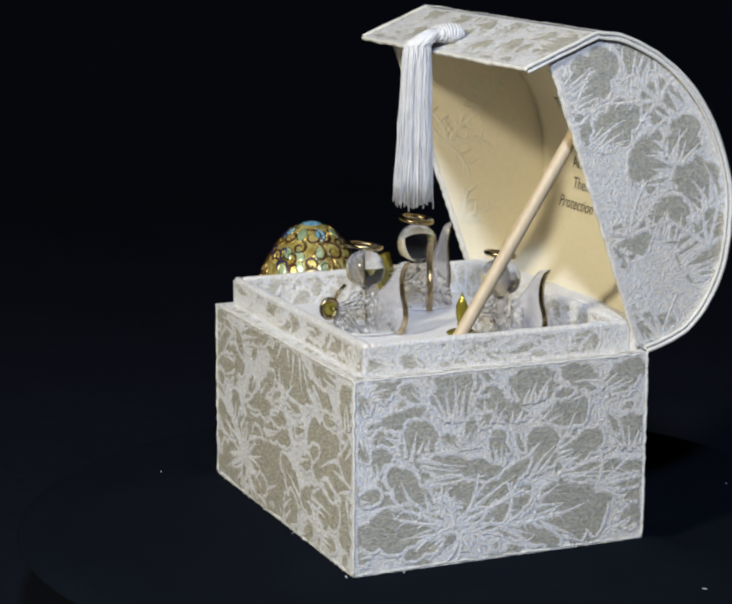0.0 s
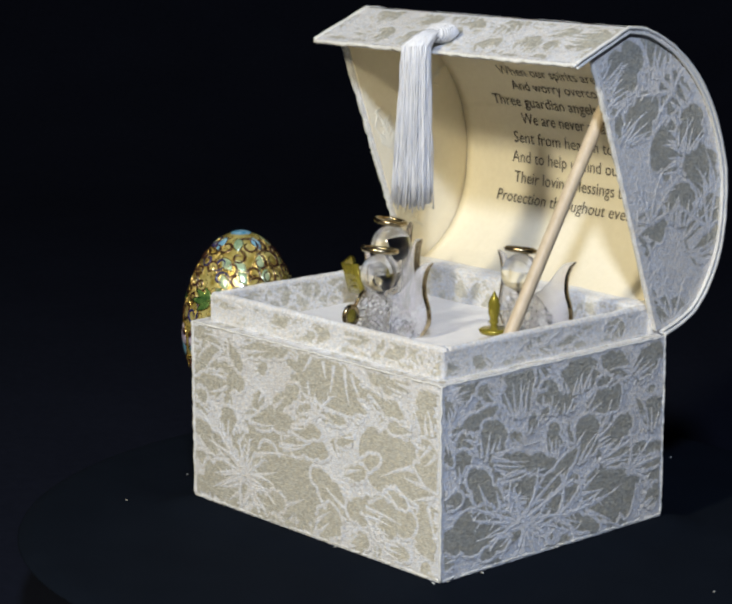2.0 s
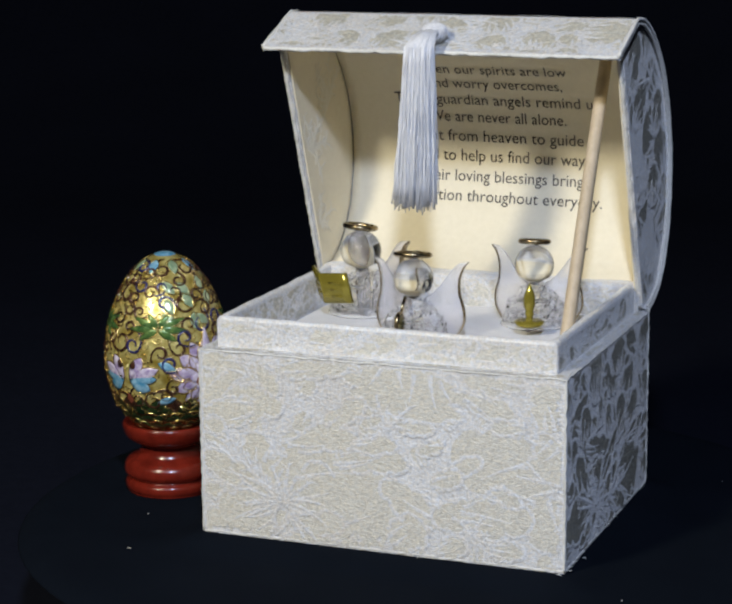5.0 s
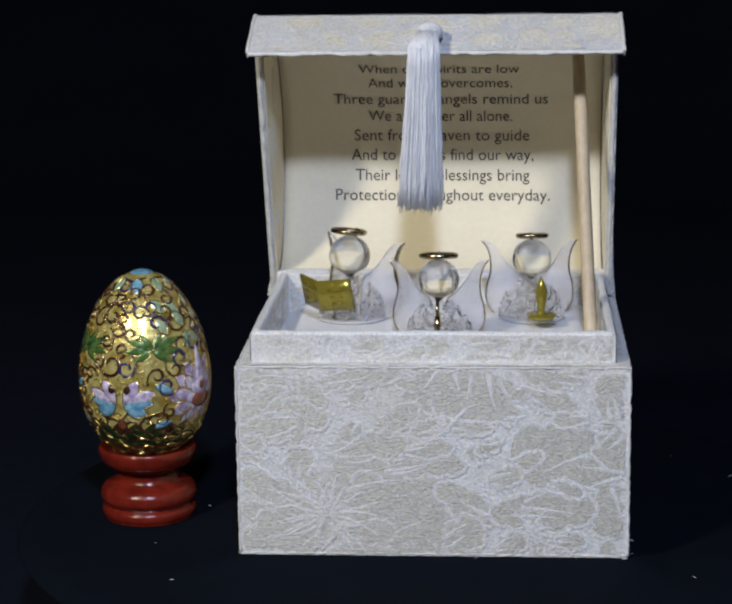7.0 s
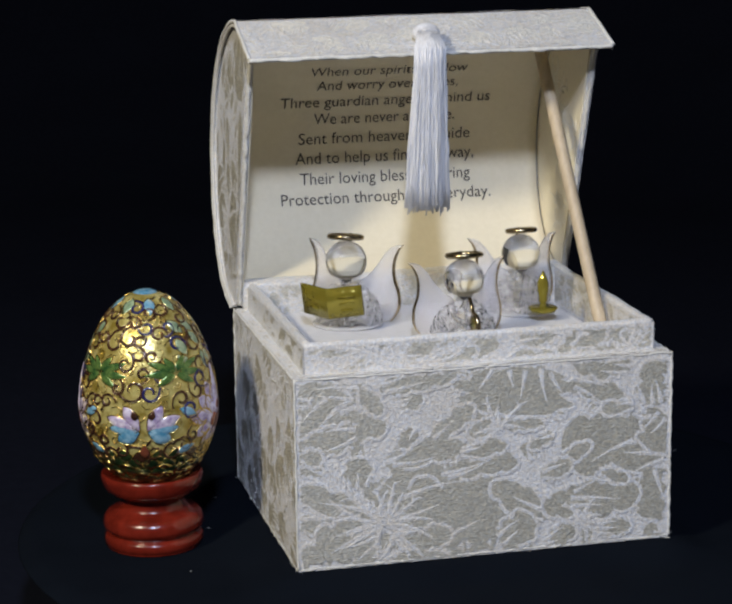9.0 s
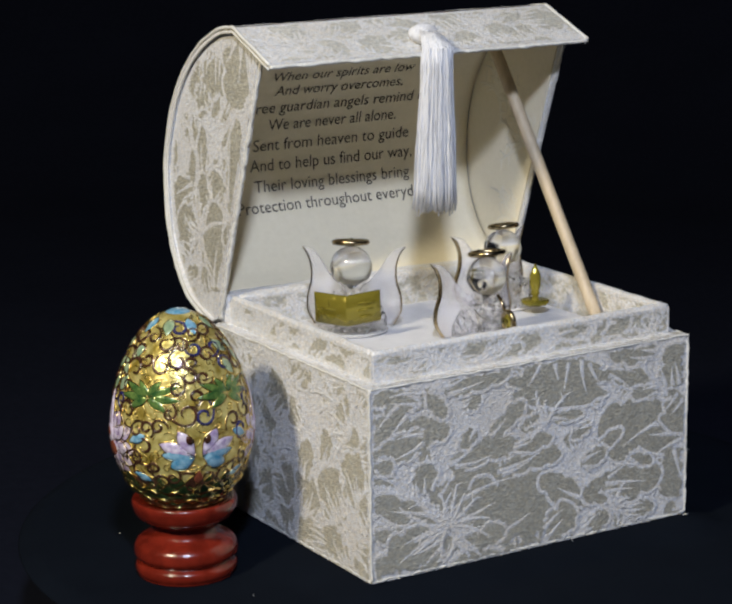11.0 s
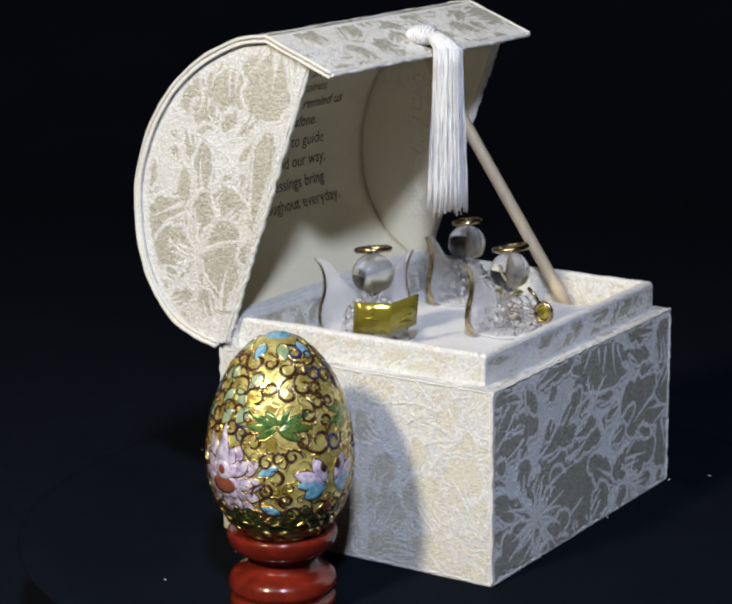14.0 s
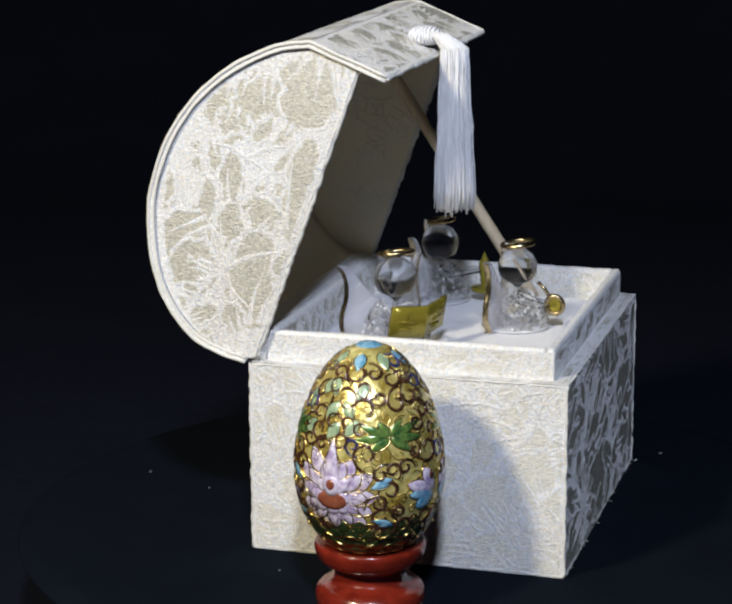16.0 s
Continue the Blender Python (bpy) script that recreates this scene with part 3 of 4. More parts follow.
    if kind == "book":
        for sx in (-1, 1):
            g = [[bm.verts.new((sx * 9.9 * u, p.y - 1.0 + 3.6 * u - 0.4 * w - 2.4 * (v - 0.5), p.z - 5.6 + 9.8 * v + (0.9 + 0.4 * sx) * u)) for u in (0, 0.12, 0.35, 0.7, 1)] for w in (0, 3) for v in (0, 0.5, 1)]
            for base in (0, 3):
                for i in range(2):
                    for k in range(4):
                        bm.faces.new((g[base + i][k], g[base + i + 1][k], g[base + i + 1][k + 1], g[base + i][k + 1])).material_index = 4
            for k in range(4):
                for i in (0, 2):
                    bm.faces.new((g[i][k], g[i][k + 1], g[i + 3][k + 1], g[i + 3][k])).material_index = 4
            for i in range(2):
                bm.faces.new((g[i][4], g[i + 1][4], g[i + 4][4], g[i + 3][4])).material_index = 4
            for k in range(3):
                if sx < 0 and k == 0:
                    tube(bm, [(-5.2, p.y - 0.3, p.z + 0.6), (-5.2, p.y - 1.0, p.z + 3.4)], 0.36, 6, False, 4)
                    tube(bm, [(-6.2, p.y - 0.3, p.z + 2.5), (-4.2, p.y - 1.1, p.z + 2.5)], 0.36, 6, False, 4)
                    continue
                lean = -1.9 - 2.4 * (2.6 - 2.6 * k) / 11.8
                tube(bm, [(sx * (3.0 + 0.4 * k), p.y + lean + 1.1, p.z + 1.5 - 2.2 * k), (sx * 5.6, p.y + lean + 1.7, p.z + 1.8 - 2.2 * k), (sx * (8.2 - 0.5 * k), p.y + lean + 2.6, p.z + 2.0 - 2.2 * k)], 0.36, 6, False, 4)
    elif kind == "horn":
        loop = [p + Vector((0, 2.7 * math.cos(k * math.tau / 20), 3.0 * math.sin(k * math.tau / 20))) for k in range(20)]
        tube(bm, loop, 0.85, 8, True, 3)
        tube(bm, [p + Vector((-0.5, 0, 0)), p + Vector((-0.2, 0, 0)), p + Vector((0.2, 0, 0)), p + Vector((0.5, 0, 0))], lambda u: 2.4 if 0.1 < u < 0.9 else 1.7, 14, False, 4)
        tube(bm, [p + Vector((0, 1.6, 2.6)), p + Vector((0, 3.4, 5.4)), p + Vector((0, 5.6, 7.4))], 0.6, 6, False, 3)
    else:
        n1 = len(bm.faces)
        lathe(bm, [(0, p.z - 7.4), (4.2, p.z - 7.2), (4.9, p.z - 6.0), (4.3, p.z - 5.6), (1.2, p.z - 5.9), (1.1, p.z - 4.2), (1.6, p.z - 3.6), (1.3, p.z - 2.6), (1.9, p.z - 0.4), (1.9, p.z + 2.4), (1.3, p.z + 4.0), (0.6, p.z + 5.4), (0, p.z + 6.8)], (p.x, p.y), 20, 4)
    m = Matrix.Translation(Vector(at)) @ oriented(facing) @ Matrix.Diagonal((scale, scale, scale, 1))
    base = Vector(at) * MM
    for v in bm.verts:
        v.co = (m @ v.co) * MM - base
    ob = solid("angel_figurine", bm, [CLEAR, BEADED, FROST, GOLD, GOLD_GLASS])
    ob.location = base
    tagged(ob, label, "figurine", "glass angels in the chest")
    RIDERS.append(ob)


# ---- the egg on its stand ----
EGG = Vector((-95.6, -5.8, -3.4))
EGG_LOW, EGG_TOP, EGG_MID, EGG_R = 17.0, 80.2, 43.0, 21.6


def egg_radius(z):
    h = (EGG_TOP - EGG_MID) if z > EGG_MID else (EGG_MID - EGG_LOW)
    u = min(1, abs(z - EGG_MID) / h)
    e = 0.5 if z < EGG_MID else 0.53
    return EGG_R * max(0.0, 1 - u ** (2.0 if z < EGG_MID else 1.9)) ** e


def egg_point(theta, z, lift=0.0):
    r = egg_radius(z)
    d = (egg_radius(z + 0.3) - egg_radius(z - 0.3)) / 0.6
    n = Vector((math.cos(theta), math.sin(theta), -d)).normalized()
    return Vector((EGG.x + r * math.cos(theta), EGG.y + r * math.sin(theta), z)) + n * lift


def egg_map(theta, z, a, b, lift):
    """A point a mm round the egg and b mm up its skin from a place on it."""
    zz = z
    for _ in range(6):
        d = (egg_radius(zz + 0.3) - egg_radius(zz - 0.3)) / 0.6
        zz = min(EGG_TOP - 0.3, max(EGG_LOW + 0.3, zz + b / 6 / math.sqrt(1 + d * d)))
    return egg_point(theta + a / max(3.0, egg_radius(zz)), zz, lift)


def enamel_patch(bm, theta, z, outline, lift=0.22, mat=0, wire=1, wire_r=0.2):
    """A field of enamel with a gold wire round it, bent to the egg."""
    cx, cy = sum(p[0] for p in outline) / len(outline), sum(p[1] for p in outline) / len(outline)
    rings = []
    for k, l in ((1.0, 0.02), (0.92, lift), (0.5, lift * 1.2)):
        rings.append([bm.verts.new(egg_map(theta, z, cx + (p[0] - cx) * k, cy + (p[1] - cy) * k, l)) for p in outline])
    mid = bm.verts.new(egg_map(theta, z, cx, cy, lift * 1.3))
    n = len(outline)
    for a, b in zip(rings, rings[1:]):
        for i in range(n):
            bm.faces.new((a[i], a[(i + 1) % n], b[(i + 1) % n], b[i])).material_index = mat
    for i in range(n):
        bm.faces.new((rings[-1][i], rings[-1][(i + 1) % n], mid)).material_index = mat
    if wire is not None:
        tube(bm, [egg_map(theta, z, p[0], p[1], 0.15) for p in outline], wire_r, 5, True, wire)


def turned(points, angle, at=(0, 0), scale=1.0):
    c, s = math.cos(angle), math.sin(angle)
    return [(at[0] + scale * (x * c - y * s), at[1] + scale * (x * s + y * c)) for x, y in points]


def petal(length, width, tip=0.35, n=9):
    """A pointed leaf outline from the origin upwards."""
    right = [(width / 2 * math.sin(math.pi * (i / n) ** (0.85 + tip)) ** 0.8, length * i / n) for i in range(n + 1)]
    return right + [(-x, y) for x, y in right[-2:0:-1]]


def curl(size, flip=1, turns=1.0):
    """A scroll: a hooked stem that winds into an open spiral."""
    pts = []
    n = 20
    for i in range(n + 1):
        t = i / n
        a = -math.pi * 0.5 + t * turns * math.tau
        r = size * (1 - 0.62 * t)
        pts.append((flip * r * math.cos(a), r * math.sin(a)))
    tail = [(-flip * size * 1.7, size * 0.1), (-flip * size * 1.45, -size * 0.42), (-flip * size * 0.95, -size * 0.82), (-flip * size * 0.45, -size * 0.98)]
    return tail + pts


def egg_stand():
    t = thing("egg_stand", "red lacquered turned wooden egg stand on the felt", "stand", EGG)
    z = -3.4
    prof = [(0, z + 0.1), (13.6, z + 0.1), (15.0, z + 0.6), (15.7, z + 2.0), (15.6, z + 3.6), (14.7, z + 4.6), (14.3, z + 5.0), (14.8, z + 5.4), (15.9, z + 6.8), (16.0, z + 8.4), (15.6, z + 10.0), (14.4, z + 11.3), (12.2, z + 12.2), (10.8, z + 13.2), (10.3, z + 14.6), (10.3, z + 16.0), (10.8, z + 17.2), (12.6, z + 18.0), (14.2, z + 18.7), (15.2, z + 19.8), (15.9, z + 21.4), (16.3, z + 23.2), (15.9, z + 24.4), (14.9, z + 24.5), (13.2, z + 22.6), (0, z + 20.2)]
    fine = catmull(prof[:-2], 3)
    fine = [(max(0, p.x), p.y) for p in fine]
    cuts = [i for i, p in enumerate(fine) if 3 < i and (abs(p[1] - (z + 5.0)) < 1e-6 or abs(p[1] - (z + 13.2)) < 1e-6 or abs(p[1] - (z + 17.2)) < 1e-6)]
    bounds = [0] + cuts + [len(fine) - 1]
    for name, a, b in zip(("foot", "base_ring", "stem", "cup"), bounds, bounds[1:]):
        bm = bmesh.new()
        lathe(bm, fine[a:b + 1] + ([(0, z + 20.2)] if name == "cup" else []), (EGG.x, EGG.y), 72)
        part(name, bm, RED_WOOD, t)
    RIDERS.append(t)


def cloisonne_egg():
    t = thing("enamelled_egg", "gold enamelled egg with lilac lotus, blue flowers and dark scrolls", "ornamental egg", (EGG.x, EGG.y, EGG_LOW))
    bm = bmesh.new()
    prof = [(egg_radius(z), z) for z in [EGG_LOW + (EGG_TOP - EGG_LOW) * (0.5 - 0.5 * math.cos(math.pi * i / 60)) for i in range(61)]]
    prof[0], prof[-1] = (0, EGG_LOW), (0, EGG_TOP)
    lathe(bm, prof, (EGG.x, EGG.y), 96)
    part("egg_body", bm, EGG_GOLD, t, "yellow-gold enamel over metal")
    rnd = random.Random(11)
    taken = []

    def free(theta, z, r):
        for a, b, c in taken:
            da = (theta - a + math.pi) % math.tau - math.pi
            if math.hypot(da * egg_radius(0.5 * (z + b)), z - b) < r + c:
                return False
        return True

    # sky-blue cap with a ring of petals
    bm = bmesh.new()
    lathe(bm, [(3.9, EGG_TOP - 0.8), (3.0, EGG_TOP - 0.2), (1.6, EGG_TOP + 0.15), (0, EGG_TOP + 0.3)], (EGG.x, EGG.y), 24)
    part("blue_cap", bm, BLUE, t, "sky-blue enamel cap")
    for k in range(8):
        bm = bmesh.new()
        enamel_patch(bm, k * math.tau / 8, EGG_TOP - 6.0, petal(6.4, 3.6), 0.25)
        part("petal", bm, [BLUE if k % 2 == 0 else PALE_GREEN, GOLD_WIRE], t)
    # two large lotus flowers
    for theta in (167, 335):
        th, z = radians(theta), 40.5
        taken.append((th, z + 1.5, 11.5))
        for ring, (count, length, width, start) in enumerate(((13, 14.4, 5.2, 0.0), (11, 11.0, 4.4, 0.25), (8, 7.4, 3.6, 0.0))):
            for k in range(count):
                a = start + k * math.tau / count
                bm = bmesh.new()
                enamel_patch(bm, th, z, turned(petal(length * (0.85 if math.cos(a) < 0 else 1.0) * rnd.uniform(0.9, 1.08), width, 0.7), a + rnd.uniform(-0.08, 0.08)), 0.14 + 0.12 * ring)
                part("petal", bm, [LILAC, GOLD_WIRE], t, "lilac-white enamel petal")
        bm = bmesh.new()
        enamel_patch(bm, th, z - 1.0, [(4.9 * math.cos(q * math.tau / 20), 2.9 * math.sin(q * math.tau / 20)) for q in range(20)], 0.55)
        part("flower_heart", bm, [RUST, GOLD_WIRE], t, "rust-red flower heart")
        bm = bmesh.new()
        enamel_patch(bm, th, z + 1.2, turned(petal(16.0, 4.4, -0.3), 0), 0.55)
        part("petal", bm, [LILAC, GOLD_WIRE], t)
        bm = bmesh.new()
        enamel_patch(bm, th, z + 3.4, [(2.9 * math.cos(q * math.tau / 14), 3.2 * math.sin(q * math.tau / 14)) for q in range(14)], 0.68)
        part("petal", bm, [LILAC, GOLD_WIRE], t)
        # pale green wash of small leaves above the flower
        for k in range(9):
            dz, da = 17 + 5.2 * (k // 3) + rnd.uniform(-1, 1), (k % 3 - 1) * 0.36 - 0.18 + rnd.uniform(-0.1, 0.1)
            if free(th + da, z + dz, 2.0):
                bm = bmesh.new()
                enamel_patch(bm, th + da, z + dz, turned(petal(6.2, 3.6, 0.2), rnd.uniform(-0.9, 0.9)), 0.25)
                part("leaf", bm, [PALE_GREEN, GOLD_WIRE], t, "pale green enamel leaf")
        bm = bmesh.new()
        enamel_patch(bm, th, z + 3.6, [(1.5 * math.cos(q * math.tau / 12), 1.7 * math.sin(q * math.tau / 12)) for q in range(12)], 0.8)
        part("flower_heart", bm, [RUST, GOLD_WIRE], t)
        for sx in (-1, 1):
            for dz, rot in ((3.0, 1.15), (-6.5, 1.9)):
                bm = bmesh.new()
                enamel_patch(bm, th + sx * 11.0 / 21, z + dz, turned(petal(7.0, 3.0), -sx * rot), 0.3)
                part("leaf", bm, [BLUE, GOLD_WIRE], t)
    # smaller blue and white flowers between them
    for theta in (257, 72):
        th, z = radians(theta), 40.0
        taken.append((th - 0.3, z + 2, 7.5))
        taken.append((th + 0.3, z + 2, 7.5))
        for sx in (-1, 1):
            for rot, length, width, mt in ((2.0, 8.2, 5.4, BLUE), (1.5, 10.2, 3.6, BLUE), (1.2, 11.6, 4.2, LILAC), (0.55, 9.4, 4.4, LILAC)):
                bm = bmesh.new()
                enamel_patch(bm, th + sx * 1.1 / 21, z, turned(petal(length, width), -sx * rot), 0.3)
                part("petal", bm, [mt, GOLD_WIRE], t)
            bm = bmesh.new()
            enamel_patch(bm, th + sx * 2.1 / 21, z + 3.6, turned(petal(3.2, 2.2, 0.0), -sx * 0.4), 0.6)
            part("flower_heart", bm, [BROWN, GOLD_WIRE], t)
        bm = bmesh.new()
        enamel_patch(bm, th, z - 4.6, turned(petal(5.0, 3.0), math.pi), 0.3)
        part("petal", bm, [RUST, GOLD_WIRE], t)
    # green leaves round the shoulder
    for theta in (214, 288, 110, 30):
        th = radians(theta)
        taken.append((th, 58, 6.0))
        for rot, length in ((-1.65, 10.5), (-1.2, 10.0), (-0.65, 6.5), (0.6, 6.0), (1.15, 9.5), (1.6, 10.5), (2.1, 7.5), (-2.15, 8.0)):
            bm = bmesh.new()
            enamel_patch(bm, th, 57.5, turned(petal(length, 2.7, -0.1), rot), 0.3)
            part("leaf", bm, [GREEN, GOLD_WIRE], t, "green enamel leaf")
    # deep green band of overlapping scales above the stand
    for row, z in enumerate((20.6, 23.4, 26.2, 28.8)):
        n = 22
        for k in range(n):
            th = (k + 0.5 * (row % 2)) * math.tau / n
            if free(th, z, 1.2):
                bm = bmesh.new()
                enamel_patch(bm, th, z, turned(petal(5.2, 5.2, 0.0), 0), 0.2 + 0.08 * (3 - row), 0, 1, 0.18)
                part("scale", bm, [DEEP_GREEN if row < 3 or k % 3 else BROWN, GOLD_WIRE], t)
    # scrolls wherever there is room
    count = 0
    for _ in range(9000):
        z = rnd.uniform(30, 76.5)
        th = rnd.uniform(0, math.tau)
        size = rnd.choice((3.5, 3.1, 2.8, 2.4, 2.0))
        if not free(th, z, size * 0.78) or count > 190:
            continue
        taken.append((th, z, size * 0.86))
        count += 1
        shape = turned(curl(size, rnd.choice((-1, 1)), rnd.uniform(0.8, 1.05)), rnd.uniform(0, math.tau))
        bm = bmesh.new()
        tube(bm, [egg_map(th, z, x, y, -0.08) for x, y in shape], lambda u: 0.55 * (0.3 + 0.7 * math.sin(math.pi * min(1, 0.08 + 0.9 * u)) ** 0.8), 6, False, 0)
        tube(bm, [egg_map(th, z, x * 1.16 + 0.25, y * 1.16, 0.1) for x, y in shape], 0.16, 4, False, 1)
        part("scroll", bm, [NAVY if rnd.random() < 0.12 else BROWN, GOLD_WIRE], t, "")
    # hair-fine gold wires that fence the enamel cells everywhere
    bm = bmesh.new()
    for _ in range(420):
        z, th = rnd.uniform(20, 77), rnd.uniform(0, math.tau)
        shape = turned(curl(rnd.uniform(0.9, 1.7), rnd.choice((-1, 1)), rnd.uniform(0.5, 0.9)), rnd.uniform(0, math.tau))
        tube(bm, [egg_map(th, z, x, y, 0.12 if z > 31 else 0.35) for x, y in shape[::2]], 0.15, 4)
    tagged(part("filigree", bm, GOLD_WIRE, t, "fine bright gold wires"), kind="stuff")
    # gold dashes that catch the light round the foot
    for row, z in enumerate((21.5, 24.6, 27.6)):
        for k in range(12):
            th = (k + 0.5 * (row % 2) + rnd.uniform(-0.2, 0.2)) * math.tau / 12
            bm = bmesh.new()
            tube(bm, [egg_map(th, z, x, 0.7 * math.cos(x * 0.9), 0.45) for x in (-2.4, -1.4, -0.5, 0.5, 1.4, 2.4)], lambda u: 0.42 * math.sin(math.pi * (0.12 + 0.76 * u)), 5)
            part("gold_dash", bm, GOLD_WIRE, t)
    RIDERS.append(t)


# ---- motifs woven into the brocade: raised silk strokes on each face ----
def stroke(bm, place, pts, w0, w1, lift=0.12):
    """A raised band of thread along points (u, v) of a face; place turns (u, v, height) into space."""
    rows = []
    n = len(pts)
    for i, p in enumerate(pts):
        a, b = pts[max(0, i - 1)], pts[min(n - 1, i + 1)]
        d = Vector((b[0] - a[0], b[1] - a[1]))
        d = d.normalized() if d.length > 1e-6 else Vector((1, 0))
        t = i / max(1, n - 1)
        w = lerp(w0, w1, t) * (1 + 0.3 * noise.noise((p[0] * 0.8, p[1] * 0.8, 4)))
        s = Vector((-d.y, d.x)) * w * 0.5
        rows.append([bm.verts.new(place(p[0] + s.x, p[1] + s.y, 0.0)), bm.verts.new(place(p[0], p[1], lift)), bm.verts.new(place(p[0] - s.x, p[1] - s.y, 0.0))])
    for a, b in zip(rows, rows[1:]):
        for k in range(2):
            bm.faces.new((a[k], a[k + 1], b[k + 1], b[k]))


def wavy(x0, y0, ang, length, bend, n=12):
    pts = [(x0, y0)]
    a = ang
    for i in range(n):
        a += bend / n
        pts.append((pts[-1][0] + math.cos(a) * length / n, pts[-1][1] + math.sin(a) * length / n))
    return pts


def front_cloth(leaf, fan):
    """The cloth on the front: a fan of stalks low at one end, broad petals round it."""
    leaf(70, 59, -100, 13.7, 30.6, 6, 0)
    leaf(118, 33, 178, 31.2, 17.2, 6, 0)
    leaf(119, 40, -113, 11.4, 12.3, 3, 0)
    leaf(88, 53, -18, 15.7, 5.7, 2, 0)
    leaf(105, 57, 175, 15.8, 5.9, 3, 0)
    leaf(115, 45, 92, 12.4, 9.9, 4, 0)
    leaf(115, 22, -86, 14.4, 12.5, 3, 0)
    leaf(18, 54, 168, 15.9, 5.5, 4, 0)
    leaf(11, 52, -136, 13.5, 9.1, 2, 0)
    leaf(13, 46, -8, 14.2, 7.3, 1, 0)
    leaf(19, 42, -173, 16.1, 6.6, 2, 0)
    leaf(1, 37, -14, 7.0, 4.4, 2, 0)
    leaf(19, 26, 88, 8.3, 7.3, 3, 0)
    leaf(20, 17, 156, 21.0, 6.6, 5, 0)
    leaf(22, 11, 169, 21.2, 4.0, 4, 0)
    leaf(23, 10, -158, 20.5, 15.3, 6, 0)
    leaf(27, 18, 37, 19.7, 15.7, 4, 20)
    leaf(32, 12, 6, 31.6, 24.2, 5, 0)
    leaf(30, 32, 8, 21.7, 6.3, 3, -35)
    leaf(48, 27, 5, 20.4, 6.4, 3, -35)
    leaf(79, 12, 148, 18.9, 7.7, 3, 0)
    leaf(95, 15, -176, 15.6, 7.8, 4, 0)
    leaf(88, 15, 2, 20.2, 9.6, 4, 0)
    leaf(66, 3, 45, 11.0, 9.2, 3, 0)
    leaf(49, 0, 174, 17.3, 4.8, 4, 0)
    leaf(28, 56, 7, 20.9, 4.6, 2, 0)
    leaf(44, 40, 35, 13.2, 5.0, 1, 0)
    leaf(52, 34, 5, 13.3, 4.9, 3, 0)
    leaf(20, 57, -54, 10.6, 4.8, 2, 0)
    leaf(84, 28, 28, 10.2, 3.9, 1, 0)
    leaf(78, 24, 21, 9.6, 4.1, 2, 0)
    leaf(80, 2, 27, 9.1, 5.5, 3, 0)
    leaf(97, 5, 1, 9.5, 4.7, 3, 0)
    leaf(67, 41, 1, 10.5, 3.1, 1, 0)
    leaf(96, 24, -20, 10.2, 3.4, 2, 0)
    leaf(38, 7, 5, 9.9, 5.9, 0, 0)
    leaf(62, 42, -162, 8.0, 3.8, 1, 0)
    leaf(81, 37, -155, 7.8, 3.1, 1, 0)
    leaf(107, 44, 180, 9.4, 3.7, 2, 0)
    leaf(37, 42, -135, 6.7, 4.3, 1, 0)
    fan(28, 13, 50, 150, 8, 15, 0)
    fan(27, 13, 175, 110, 6, 16, 0)
    fan(30, 10, -52, 80, 4, 13, 0)
    fan(90, 8, 30, 120, 5, 11, 1)
    fan(64, 40, 129, 140, 5, 11, 1)


